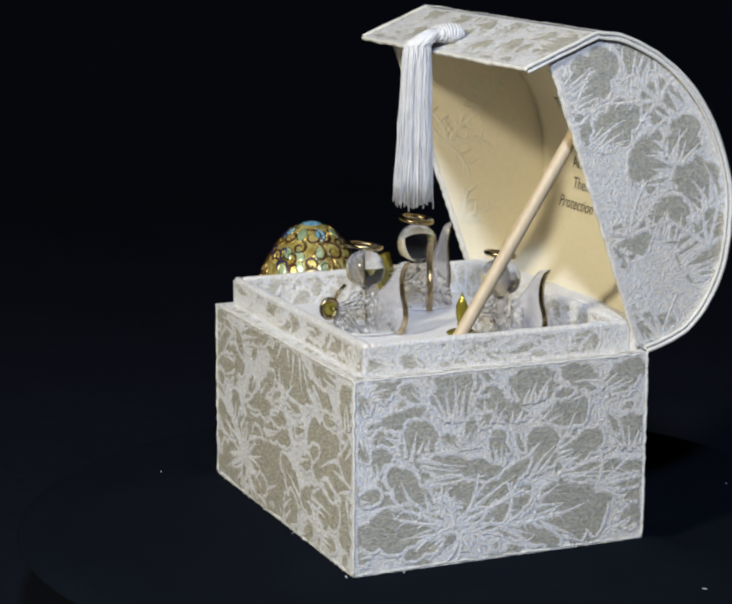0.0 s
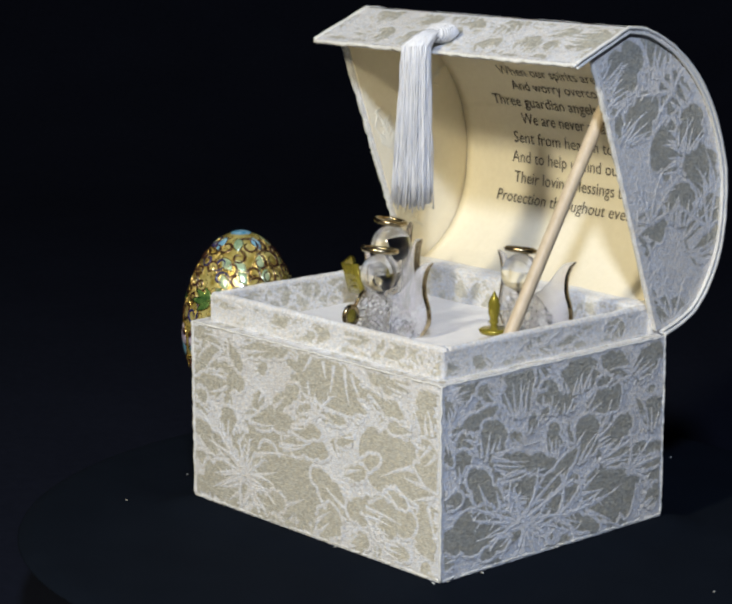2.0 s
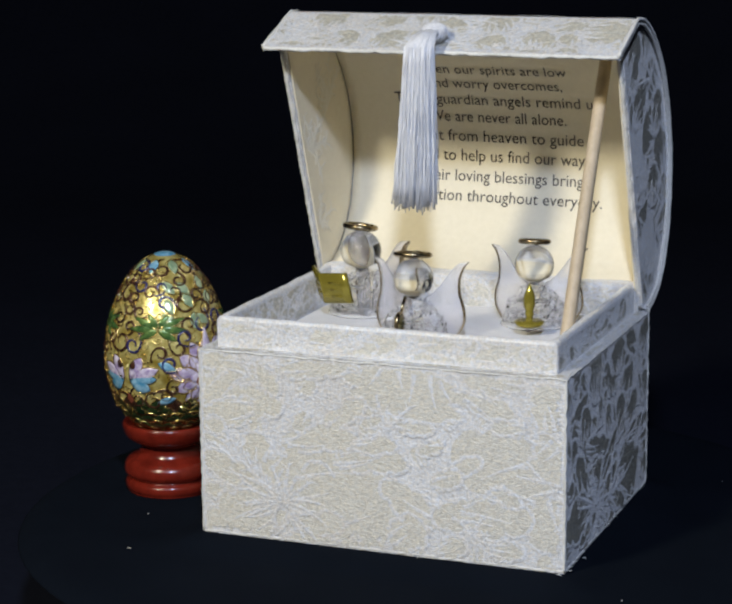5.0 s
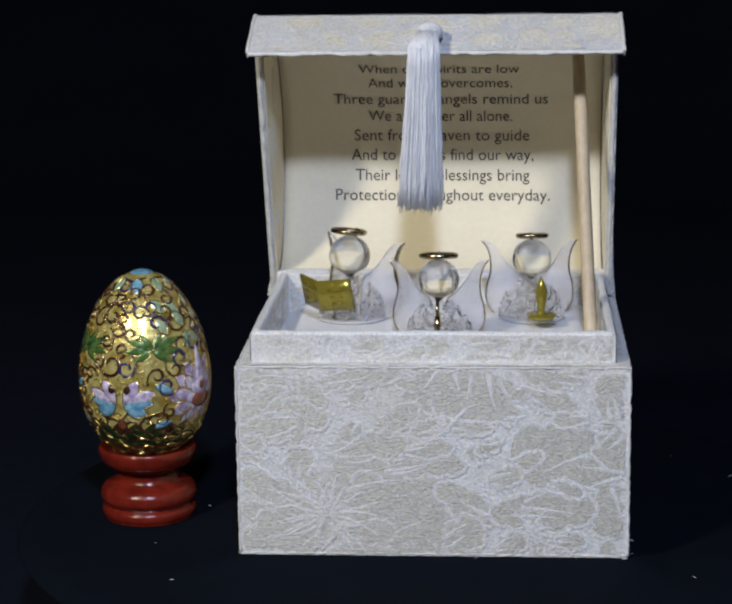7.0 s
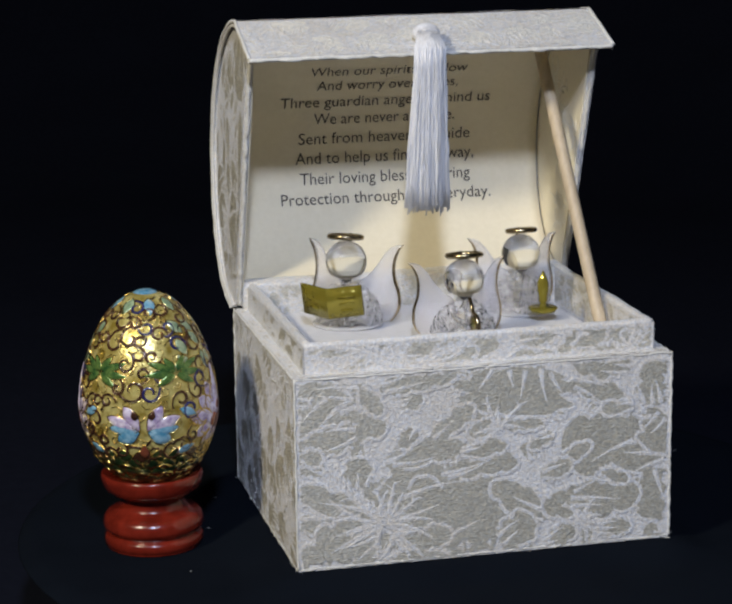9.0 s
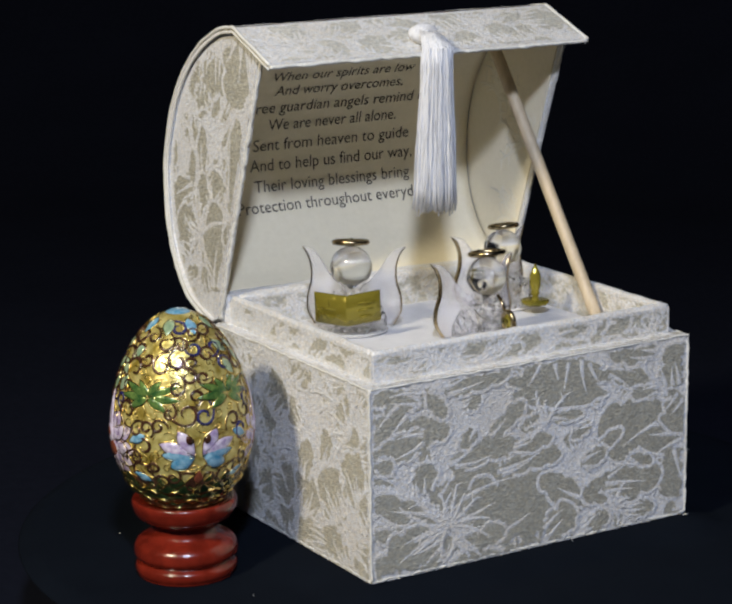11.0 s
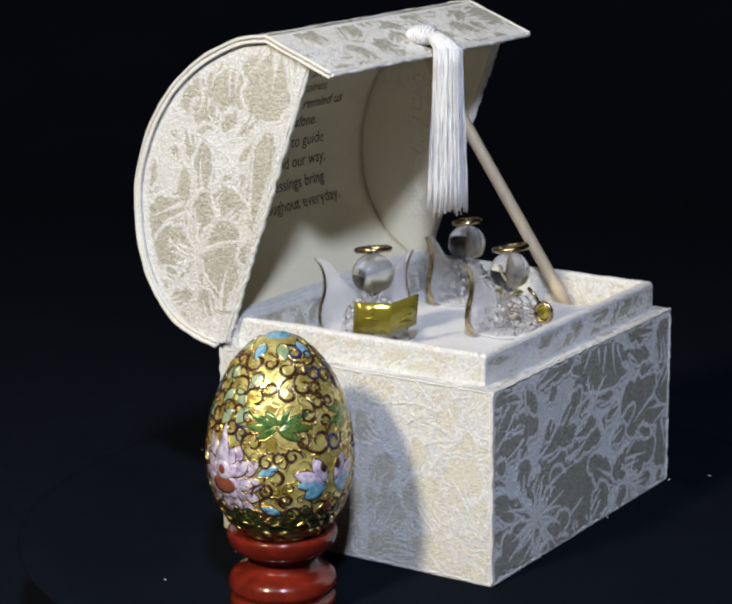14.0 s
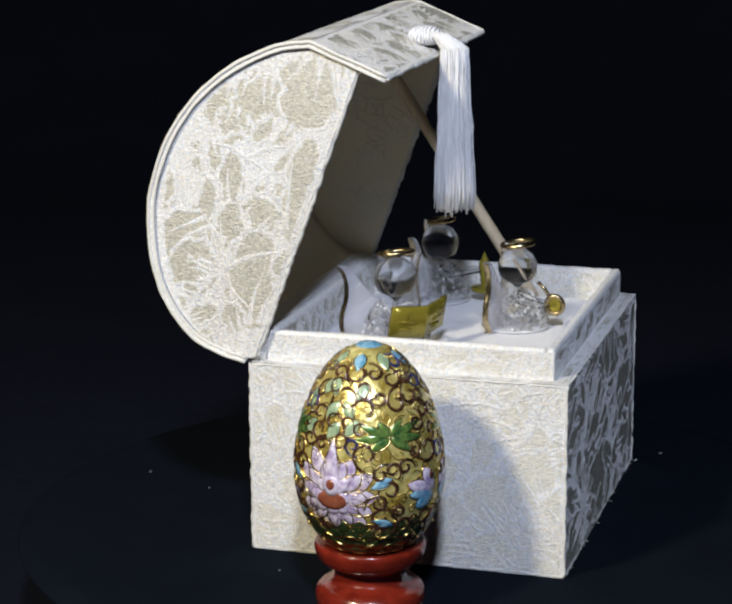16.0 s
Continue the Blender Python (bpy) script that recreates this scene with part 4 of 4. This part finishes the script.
def side_cloth(leaf, fan):
    """The cloth on the end under the prop: one peony that rises from a root near the foot."""
    leaf(5, 45, 17, 17.8, 4.4, 1, 15)
    leaf(13, 40, 158, 7.3, 5.1, 2, 0)
    leaf(19, 35, 71, 11.2, 10.4, 5, 0)
    leaf(8, 31, 86, 8.2, 6.6, 3, 0)
    leaf(15, 33, -135, 8.9, 5.5, 3, 0)
    leaf(33, 46, 96, 15.5, 11.3, 7, 0)
    leaf(6, 55, 28, 8.2, 4.7, 4, 0)
    leaf(23, 53, 153, 8.9, 4.3, 4, 0)
    leaf(4, 50, 110, 6.0, 3.4, 2, 0)
    leaf(48, 44, 74, 7.6, 14.8, 7, 0)
    leaf(59, 49, 89, 10.0, 14.2, 7, 0)
    leaf(64, 41, 24, 14.7, 10.0, 5, 0)
    leaf(84, 52, 158, 14.9, 7.0, 4, 0)
    leaf(86, 50, 37, 13.0, 8.3, 5, 0)
    leaf(35, 37, 149, 7.3, 3.4, 3, 0)
    leaf(48, 30, 92, 10.7, 5.6, 5, 0)
    leaf(58, 27, 59, 14.3, 10.0, 5, 0)
    leaf(69, 30, 21, 15.2, 7.8, 6, 0)
    leaf(22, 34, -13, 26.4, 5.9, 6, 10)
    leaf(22, 26, -12, 23.0, 6.3, 5, 8)
    leaf(37, 16, 35, 24.2, 5.0, 1, 18)
    leaf(35, 12, 14, 24.0, 6.2, 2, 20)
    leaf(26, 16, 130, 20.4, 7.7, 2, -15)
    leaf(33, 12, 178, 29.4, 11.4, 4, 0)
    leaf(63, 12, 4, 21.6, 18.9, 7, 0)
    leaf(72, 23, 2, 26.1, 4.9, 6, -15)
    leaf(94, 31, 91, 10.0, 8.4, 5, 0)
    leaf(50, 9, -18, 19.3, 4.7, 1, -12)
    leaf(29, 8, -163, 12.4, 3.9, 3, 0)
    leaf(45, 5, -16, 3.5, 3.1, 2, 0)
    leaf(92, 5, 41, 8.7, 5.7, 4, 0)
    leaf(85, 19, 0, 13.2, 3.3, 3, -20)
    leaf(74, 51, -172, 7.0, 2.8, 2, 0)
    leaf(41, 43, 36, 5.4, 2.7, 2, 0)
    leaf(53, 40, -63, 7.5, 2.3, 2, 0)
    leaf(85, 43, -55, 8.4, 2.8, 2, 0)
    leaf(1, 43, -67, 8.0, 2.6, 2, 0)
    leaf(1, 24, 9, 7.4, 4.2, 2, 0)
    fan(33, 12, 90, 60, 3, 12, 0)
    fan(33, 12, 164, 40, 4, 21, 1)
    fan(34, 12, 11, 60, 4, 25, 1)
    fan(35, 10, -45, 90, 6, 12, 0)
    fan(49, 10, 8, 60, 4, 20, 1)
    fan(82, 18, 29, 60, 4, 15, 1)


def lid_end_cloth(leaf, fan):
    """The cloth on the end of the lid: slim leaves on a stem, broad petals above and below."""
    leaf(42, 84, -64, 11.6, 8.6, 3, 0)
    leaf(30, 87, -67, 13.2, 12.4, 5, 0)
    leaf(13, 94, -72, 20.6, 16.0, 7, 0)
    leaf(39, 77, -67, 8.2, 8.5, 3, 0)
    leaf(28, 75, -47, 9.2, 3.7, 2, 0)
    leaf(22, 73, -46, 9.1, 2.7, 1, 0)
    leaf(39, 70, -33, 8.0, 2.4, 1, 30)
    leaf(47, 67, -92, 8.3, 3.2, 1, 0)
    leaf(41, 48, 88, 14.8, 5.7, 2, 0)
    leaf(52, 58, 81, 4.3, 2.9, 1, 0)
    leaf(63, 47, 95, 10.6, 4.4, 2, 0)
    leaf(21, 66, -44, 9.7, 2.6, 1, 0)
    leaf(23, 40, 101, 27.5, 7.6, 3, 0)
    leaf(50, 40, 95, 14.4, 4.2, 2, 0)
    leaf(50, 42, -24, 17.8, 11.2, 4, 0)
    leaf(35, 39, 110, 11.0, 10.6, 5, 0)
    leaf(43, 30, 93, 17.1, 6.7, 2, 0)
    leaf(49, 24, 32, 13.2, 13.7, 6, 0)
    leaf(37, 12, 97, 25.5, 14.1, 4, 0)
    leaf(62, 18, -155, 5.5, 3.1, 2, 0)
    leaf(56, 11, 152, 9.1, 4.4, 4, 0)
    leaf(41, 9, 73, 7.8, 5.2, 2, 0)
    leaf(48, 8, -26, 10.3, 4.5, 5, 0)
    leaf(45, 0, 22, 6.2, 4.7, 3, 0)
    leaf(63, 13, -132, 6.3, 3.1, 3, 0)
    leaf(53, 67, -116, 2.7, 2.9, 1, 0)
    leaf(31, 55, -35, 4.2, 2.1, 1, 0)
    leaf(29, 51, 125, 5.0, 2.6, 1, 0)
    leaf(25, 34, -62, 7.8, 3.8, 2, 0)
    fan(44, 28, 118, 50, 3, 20, 0)
    fan(44, 28, 24, 70, 4, 14, 1)
    fan(44, 27, -51, 80, 5, 13, 1)
    fan(37, 62, 116, 120, 4, 13, 1)


def sprigged(width, height, size, seed, bare=0.16):
    """A stretch of the same cloth where no one flower shows whole."""
    def lay(leaf, fan):
        rnd = random.Random(seed)
        spots = []
        near = 0.36 if height > 16 else 0.26
        for _ in range(900):
            u, v = rnd.uniform(-3, width + 3), rnd.uniform(-3, height + 3)
            ln = size * rnd.uniform(0.7, 1.25)
            if any(math.hypot(u - a, v - b) < near * (ln + c) for a, b, c in spots):
                continue
            spots.append((u, v, ln))
            if rnd.random() < bare:
                continue
            hub = (width * (0.25 + 0.5 * (u > width / 2)), -0.3 * height)
            d = math.degrees(math.atan2(v - hub[1], u - hub[0])) + rnd.uniform(-65, 65)
            wide = ln * rnd.uniform(0.6, 1.12)
            if height < 16:
                d, wide = rnd.choice((8, 172, 40, 140)) + rnd.uniform(-18, 18), height * rnd.uniform(0.5, 0.85)
            leaf(u - 0.5 * ln * math.cos(radians(d)), v - 0.5 * ln * math.sin(radians(d)), d, ln, wide, max(2, int(wide / 1.9)), rnd.uniform(-25, 25))
        for u, v, ln in spots[:: max(3, len(spots) // 5)]:
            fan(u, v, rnd.uniform(20, 160), 130, 5, size * 0.9, 1)
    return lay


def figured(place_on, width, height, lay, seed, under=0):
    """A ground of ribbed silk with flat satin leaves, smooth at the tip and combed with silk at the root."""
    rnd = random.Random(seed)
    silk, satin = bmesh.new(), bmesh.new()
    nu, nv = max(2, int(width / 0.9)), max(2, int(height / 0.9))
    sheet = [[silk.verts.new(place_on(lerp(0.12, width - 0.12, a / nu), lerp(0.12, height - 0.12, b / nv), 0.04 * noise.noise((a * 0.9, b * 0.6, seed)) - 0.03)) for b in range(nv + 1)] for a in range(nu + 1)]
    for a in range(nu):
        for b in range(nv):
            silk.faces.new((sheet[a][b], sheet[a + 1][b], sheet[a + 1][b + 1], sheet[a][b + 1]))
    leaves, fans = [], []
    level = 0.03

    def within(p, shape):
        x0, x1, y0, y1, loop = shape
        if not (x0 < p[0] < x1 and y0 < p[1] < y1):
            return False
        odd = False
        for (ax, ay), (bx, by) in zip(loop, loop[1:] + loop[:1]):
            if (ay > p[1]) != (by > p[1]) and p[0] < ax + (bx - ax) * (p[1] - ay) / (by - ay):
                odd = not odd
        return odd

    def put(pts, w0, w1, lift, over, edge=1.3):
        """A raised thread, broken where it leaves the face or runs under a later leaf."""
        run = []
        for p in pts + [None]:
            if p is not None and edge < p[0] < width - edge and edge < p[1] < height - edge and not any(within(p, q) for q in over):
                run.append(p)
            else:
                if len(run) > 2:
                    stroke(silk, lambda u, v, h: place_on(u, v, h + level), run, w0, w1, lift)
                run = []

    def leaf(u, v, degrees, length, wide, teeth=3, bend=0):
        n = max(9, int(length / 0.8))
        line = wavy(u, v, radians(degrees - 0.5 * bend), length, radians(bend), n)
        lobes, start = rnd.uniform(2.2, 3.6), rnd.uniform(0, 6)
        edges = ([], [])
        for i, p in enumerate(line):
            t = i / n
            a, b = line[max(0, i - 1)], line[min(n, i + 1)]
            d = math.atan2(b[1] - a[1], b[0] - a[0])
            full = max(0.0, math.sin(math.pi * t ** 0.78)) ** 0.55
            if t > 0.5:
                full = max(full, math.sqrt(max(0.0, 1 - ((t - 0.5) / 0.5) ** 2.4)))
            for s, sg in ((0, 1), (1, -1)):
                notch = 1 - 0.3 * (1 - abs(math.sin(lobes * t * 3.4 + start + 1.7 * s))) ** 2 + 0.24 * noise.noise((t * 3.1, seed + s * 5, start))
                h = 0.5 * wide * full * notch * sg
                edges[s].append((p[0] - math.sin(d) * h, p[1] + math.cos(d) * h))
        loop = edges[0] + edges[1][-2:0:-1]
        xs, ys = [p[0] for p in loop], [p[1] for p in loop]
        leaves.append((degrees, length, wide, teeth, n, edges, (min(xs), max(xs), min(ys), max(ys), loop)))

    def broad(u, v, degrees, length, wide, teeth=3, bend=0):
        """A leaf grown so far that its neighbours meet."""
        d, k = radians(degrees), 0.10 * length
        leaf(u - k * math.cos(d), v - k * math.sin(d), degrees, 1.22 * length, 1.3 * wide + 0.8, teeth, bend)

    def fan(*row):
        fans.append(row)

    if under > 0:
        sprigged(width, height, under, seed + 50, 0.62)(leaf, lambda *row: None)
    lay(broad if under else leaf, fan)
    for at, (degrees, length, wide, teeth, n, edges, shape) in enumerate(leaves):
        over = [q[6] for q in leaves[at + 1:]]
        level = 0.03 + 0.0025 * at
        m = 6
        grid = []
        for a, b in zip(*edges):
            row = []
            for k in range(m + 1):
                u, v = lerp(a[0], b[0], k / m), lerp(a[1], b[1], k / m)
                row.append(satin.verts.new(place_on(u, v, level)) if 0.7 < u < width - 0.7 and 0.7 < v < height - 0.7 else None)
            grid.append(row)
        for i in range(n):
            for k in range(m):
                quad = (grid[i][k], grid[i + 1][k], grid[i + 1][k + 1], grid[i][k + 1])
                if None not in quad:
                    satin.faces.new(quad)
        # a silk cord round the smooth tip
        rim = edges[0][n // 5:] + edges[1][n // 5:n][::-1]
        rim = [p for i, p in enumerate(rim) if i == 0 or math.hypot(p[0] - rim[i - 1][0], p[1] - rim[i - 1][1]) > 0.15]
        put(rim, 1.25, 1.25, 0.06, over)
        # silk teeth combed in at the root
        for k in range(teeth):
            f = (k + 0.5) / teeth
            i = max(1, int(n * (0.12 + 0.16 * abs(f - 0.5) + rnd.uniform(0, 0.06))))
            a, b = edges[0][i], edges[1][i]
            q = (lerp(a[0], b[0], f), lerp(a[1], b[1], f))
            d = radians(degrees) + (0.5 - f) * 0.7 + rnd.uniform(-0.22, 0.22)
            reach, back = length * rnd.uniform(0.2, 0.6), 0.12 * length
            put(wavy(q[0] - back * math.cos(d), q[1] - back * math.sin(d), d, reach + back, rnd.uniform(-0.5, 0.5), 9), min(1.8, 0.95 * wide / teeth), 0.2, 0.08, over)
    level = 0.03 + 0.0025 * len(leaves)
    for u, v, degrees, spread, count, length, barbs in fans:
        for k in range(count):
            f = k / max(1, count - 1) - 0.5
            d = radians(degrees + spread * f)
            ln = length * rnd.uniform(0.65, 1.1)
            pts = wavy(u, v, d, ln, 1.8 * f + rnd.uniform(-0.6, 0.6), 14)
            put(pts, 2.1, 0.7, 0.1, ())
            if barbs or k % 2:
                for i in range(5, 14, 2):
                    side = 1 if (i // 2) % 2 else -1
                    put(wavy(pts[i][0], pts[i][1], d + side * rnd.uniform(0.4, 0.8), ln * rnd.uniform(0.12, 0.24), side * 0.5, 6), 0.9, 0.14, 0.1, ())
    return silk, satin


def brocade_motifs(c, lid):
    skin = 0.17
    front = lambda u, v, h: (X0 + u, YF - skin - h, v)
    right = lambda u, v, h: (X1 + skin + h, YF + u, v)
    left = lambda u, v, h: (X0 - skin - h, YB - u, v)
    rim_f = lambda u, v, h: (RX0 + u, RYF - 0.3 - h, HIGH + v)
    rim_r = lambda u, v, h: (RX1 + 0.3 + h, RYF + u, HIGH + v)
    rim_l = lambda u, v, h: (RX0 - 0.3 - h, RYB - u, HIGH + v)
    ledge_f = lambda u, v, h: (X0 + u, YF + 0.5 + v, HIGH + 0.1 + h)
    ledge_r = lambda u, v, h: (X1 - 0.5 - v, YF + u, HIGH + 0.1 + h)
    ledge_l = lambda u, v, h: (X0 + 0.5 + v, YF + u, HIGH + 0.1 + h)
    in_b = lambda u, v, h: (RX0 + 2.6 + u, RYB - 2.9 - h, FLOOR - SINK + v)
    in_l = lambda u, v, h: (RX0 + 2.9 + h, RYF + 2.6 + u, FLOOR - SINK + v)
    in_r = lambda u, v, h: (RX1 - 2.9 - h, RYF + 2.6 + u, FLOOR - SINK + v)
    slope = Vector((RIDGE[0] + 1.0, RIDGE[1] - 150.7)).normalized()

    def flap(u, v, h):
        y, z = -1.0 + slope.x * v - slope.y * (h + 0.22), 150.7 + slope.y * v + slope.x * (h + 0.22)
        return (LX0 + u, y, z)

    bend = OUT_LINE[10:]
    run = [0.0]
    for pa, pb in zip(bend, bend[1:]):
        run.append(run[-1] + (pb - pa).length)
    outward = normals2(bend)

    def dome(u, v, h):
        i = max(k for k in range(len(run) - 1) if run[k] <= min(max(v, 0), run[-1] - 0.01))
        t = min(1, (v - run[i]) / (run[i + 1] - run[i]))
        p, m = bend[i].lerp(bend[i + 1], t), outward[i].lerp(outward[i + 1], t)
        x = LX0 + u
        return (x, skew(x, p.x) + m.x * (h + 0.25), p.y + m.y * (h + 0.25))

    back = lambda u, v, h: (X1 - u, YB + skin + h, v)
    wide, deep, rim_wide, rim_deep, lip = X1 - X0, YB - YF, RX1 - RX0, RYB - RYF, RIM - HIGH - 1
    inner = RIM - FLOOR + SINK - 0.6
    faces = (
        (front, wide, HIGH, front_cloth, 3), (right, deep, HIGH, side_cloth, 4),
        (left, deep, HIGH, sprigged(deep, HIGH, 17, 6), 6), (back, wide, HIGH - 1.5, sprigged(wide, HIGH, 18, 22), 22),
        (rim_f, rim_wide, lip, sprigged(rim_wide, lip, 15, 14), 14), (rim_r, rim_deep, lip, sprigged(rim_deep, lip, 15, 15), 15),
        (rim_l, rim_deep, lip, sprigged(rim_deep, lip, 15, 16), 16), (ledge_f, wide, 4.2, sprigged(wide, 4.2, 9, 41), 41), (ledge_r, deep, 3.6, sprigged(deep, 3.6, 9, 42), 42), (ledge_l, deep, 3.6, sprigged(deep, 3.6, 9, 43), 43),
        (in_b, rim_wide - 5.2, inner, sprigged(rim_wide, inner, 9, 18), 18),
        (in_l, rim_deep - 5.2, inner, sprigged(rim_deep, inner, 9, 19), 19), (in_r, rim_deep - 5.2, inner, sprigged(rim_deep, inner, 9, 20), 20))
    lid_wide = LX1 - LX0

    def cover(place, width, height, lay, seed, parent, keep=None):
        silk, satin = figured(place, width, height, lay, seed, -1 if lay is lid_end_cloth else 9.0 if lay in (front_cloth, side_cloth) else 0)
        for name, bm, mt, label in (("woven_motif", silk, BROCADE, "raised white silk stalks"), ("satin_motif", satin, TAUPE, "taupe satin petals")):
            if keep:
                bmesh.ops.delete(bm, geom=[v for v in bm.verts if not keep(v.co.y, v.co.z)], context="VERTS")
            tagged(part(name, bm, mt, parent, label, smooth=False), kind="stuff")

    for place, w, h, lay, seed in faces:
        cover(place, w, h, lay, seed, c)
    cover(dome, lid_wide, run[-1] - 1.0, sprigged(lid_wide, run[-1], 19, 23), 23, lid)
    cover(flap, lid_wide, 25.0, sprigged(lid_wide, 25.0, 16, 17), 17, lid)
    for x, sg, lay, seed in ((LX0 + 1.2, -1, lid_end_cloth, 8), (LX1 - 1.2, 1, sprigged(68, 97, 22, 9), 9)):
        def end(u, v, h, x=x, sg=sg):
            y, z = 6 + u, 62 + v
            return (x + sg * (h + 0.06), skew(x, y), z)
        cover(end, 68, 97, lay, seed, lid, inside_end)


def lining_sprays(lid):
    """Faint raised sprays in the cream cloth inside the lid's two ends."""
    for x, sg, seed in ((LX0 + 3.8, 1, 31), (LX1 - 3.8, -1, 32)):
        rnd = random.Random(seed)
        bm = bmesh.new()
        on = lambda y, z, h, x=x, sg=sg: (x + sg * (h + 0.03), y, z)
        for cy, cz, ang in ((36, 84, 1.9), (30, 112, 1.2), (46, 128, 2.4)):
            for k in range(9):
                a = ang + (k / 8 - 0.5) * 3.4
                pts = wavy(cy, cz, a, rnd.uniform(9, 17), rnd.uniform(-0.9, 0.9), 12)
                lines = [(pts, 2.2, 0.5)]
                for i in range(3, 12, 2):
                    side = 1 if i % 4 == 1 else -1
                    lines.append((wavy(pts[i][0], pts[i][1], a + side * 0.7, rnd.uniform(2.5, 5), side * 0.5, 6), 1.2, 0.15))
                for line, w0, w1 in lines:
                    line = [p for p in line if lerp(9.6, 39.8, (151.6 - p[1]) / 83.6) + 2.0 < p[0] < 58 and 72 < p[1] < 148]
                    if len(line) > 3:
                        stroke(bm, on, line, w0, w1, 0.3)
        tagged(part("woven_motif", bm, LINING, lid, "faint cream sprays in the lining"), kind="stuff")


def inside_end(y, z):
    edge = lerp(8.3, 41.5, (152.4 - z) / 90.1) + 1.0
    if y < edge or z > 157 or z > 148.9 + (y + 1.0) * 0.41:
        return False
    best = 0
    for p, q in zip(OUT_LINE[10:], OUT_LINE[11:]):
        if (p.y - z) * (q.y - z) <= 0 and p.y != q.y:
            best = max(best, lerp(p.x, q.x, (z - p.y) / (q.y - p.y)))
    return y < best - 2.4


def loose_fibres():
    """Frayed ends along the chest's foot and specks of lint on the felt."""
    rnd = random.Random(21)
    bm = bmesh.new()
    for i in range(80):
        side = rnd.choice((0, 1, 2))
        u = rnd.random()
        if side == 0:
            p, o = Vector((lerp(X0, X1, u), YF, 0.5)), Vector((0, -1, 0))
        elif side == 1:
            p, o = Vector((X1, lerp(YF, YB, u), 0.5)), Vector((1, 0, 0))
        else:
            p, o = Vector((X0, lerp(YF, YB, u), 0.5)), Vector((-1, 0, 0))
        d = (o + Vector((rnd.gauss(0, 0.7), rnd.gauss(0, 0.7), rnd.uniform(-0.2, 0.3)))).normalized()
        ln = rnd.uniform(0.4, 1.5) * (1.6 if i % 17 == 0 else 1)
        pts = [p, p + d * ln * 0.5 + Vector((0, 0, 0.1)), p + d * ln]
        for q in pts:
            q.z = max(q.z, felt_height(q.x, q.y) + 0.1)
        tube(bm, pts, 0.09, 4)
    for i in range(11):
        a, r = rnd.uniform(0, math.tau), rnd.uniform(75, 122)
        x, y = r * math.cos(a), r * math.sin(a)
        z = felt_height(x, y) + 0.25
        d = Vector((rnd.gauss(0, 1), rnd.gauss(0, 1), 0)).normalized() * rnd.uniform(0.2, 0.8)
        tube(bm, [Vector((x, y, z)) - d, Vector((x, y, z + 0.1)), Vector((x, y, z)) + d], 0.12, 4)
    for x, y, ln in ((59.5, -57.6, 1.6), (62.5, -40, 1.4)):
        tube(bm, [(x, y, 0.3), (x + ln * 0.5, y - ln * 0.3, 0.6), (x + ln, y - ln * 0.2, 0.3)], 0.16, 5)
    for v in bm.verts:
        v.co = v.co * MM
    ob = solid("lint", bm, BINDING)
    tagged(ob, "loose white threads and lint on the felt", "lint", kind="stuff")
    RIDERS.append(ob)


turntable()
CHEST, LID = chest()
prop_stick()
angel("clear glass angel with frosted gilt-edged wings holding an open gold book", (-27.5, 6.0, FLOOR), -37, 1.06, 5.0, ("book", (0, -13.2, 10.2)))
angel("clear glass angel with frosted gilt-edged wings holding a small gold horn", (2.6, -26.4, FLOOR), 1.5, 1.0, 5.4, ("horn", (-0.4, -13.0, 8.0)))
angel("clear glass angel with frosted gilt-edged wings holding a gold candle", (32.2, 7.2, FLOOR), 5, 1.0, 4.6, ("candle", (1.6, -15.6, 10.4)))
egg_stand()
cloisonne_egg()
brocade_motifs(CHEST, LID)
lining_sprays(LID)
loose_fibres()


# ---- the turntable's slow turn carries everything ----
def turn(t):
    """Degrees turned at t seconds."""
    s = (t - 8) / 8
    return 7.173 + 70.104 * s - 1.63 * s * s - 0.187 * s ** 3


TILT = pose(0, 0, 0, 0, -1.071, 0) @ pose(0, 0, 0, -0.419, 0, 0)


def motions():
    for rider in RIDERS:
        base = rider.matrix_basis.copy()
        walk(rider, [(0.5 * k, pose(0, 0, 0, 0, 0, turn(0.5 * k)) @ TILT @ base) for k in range(33)])


motions()
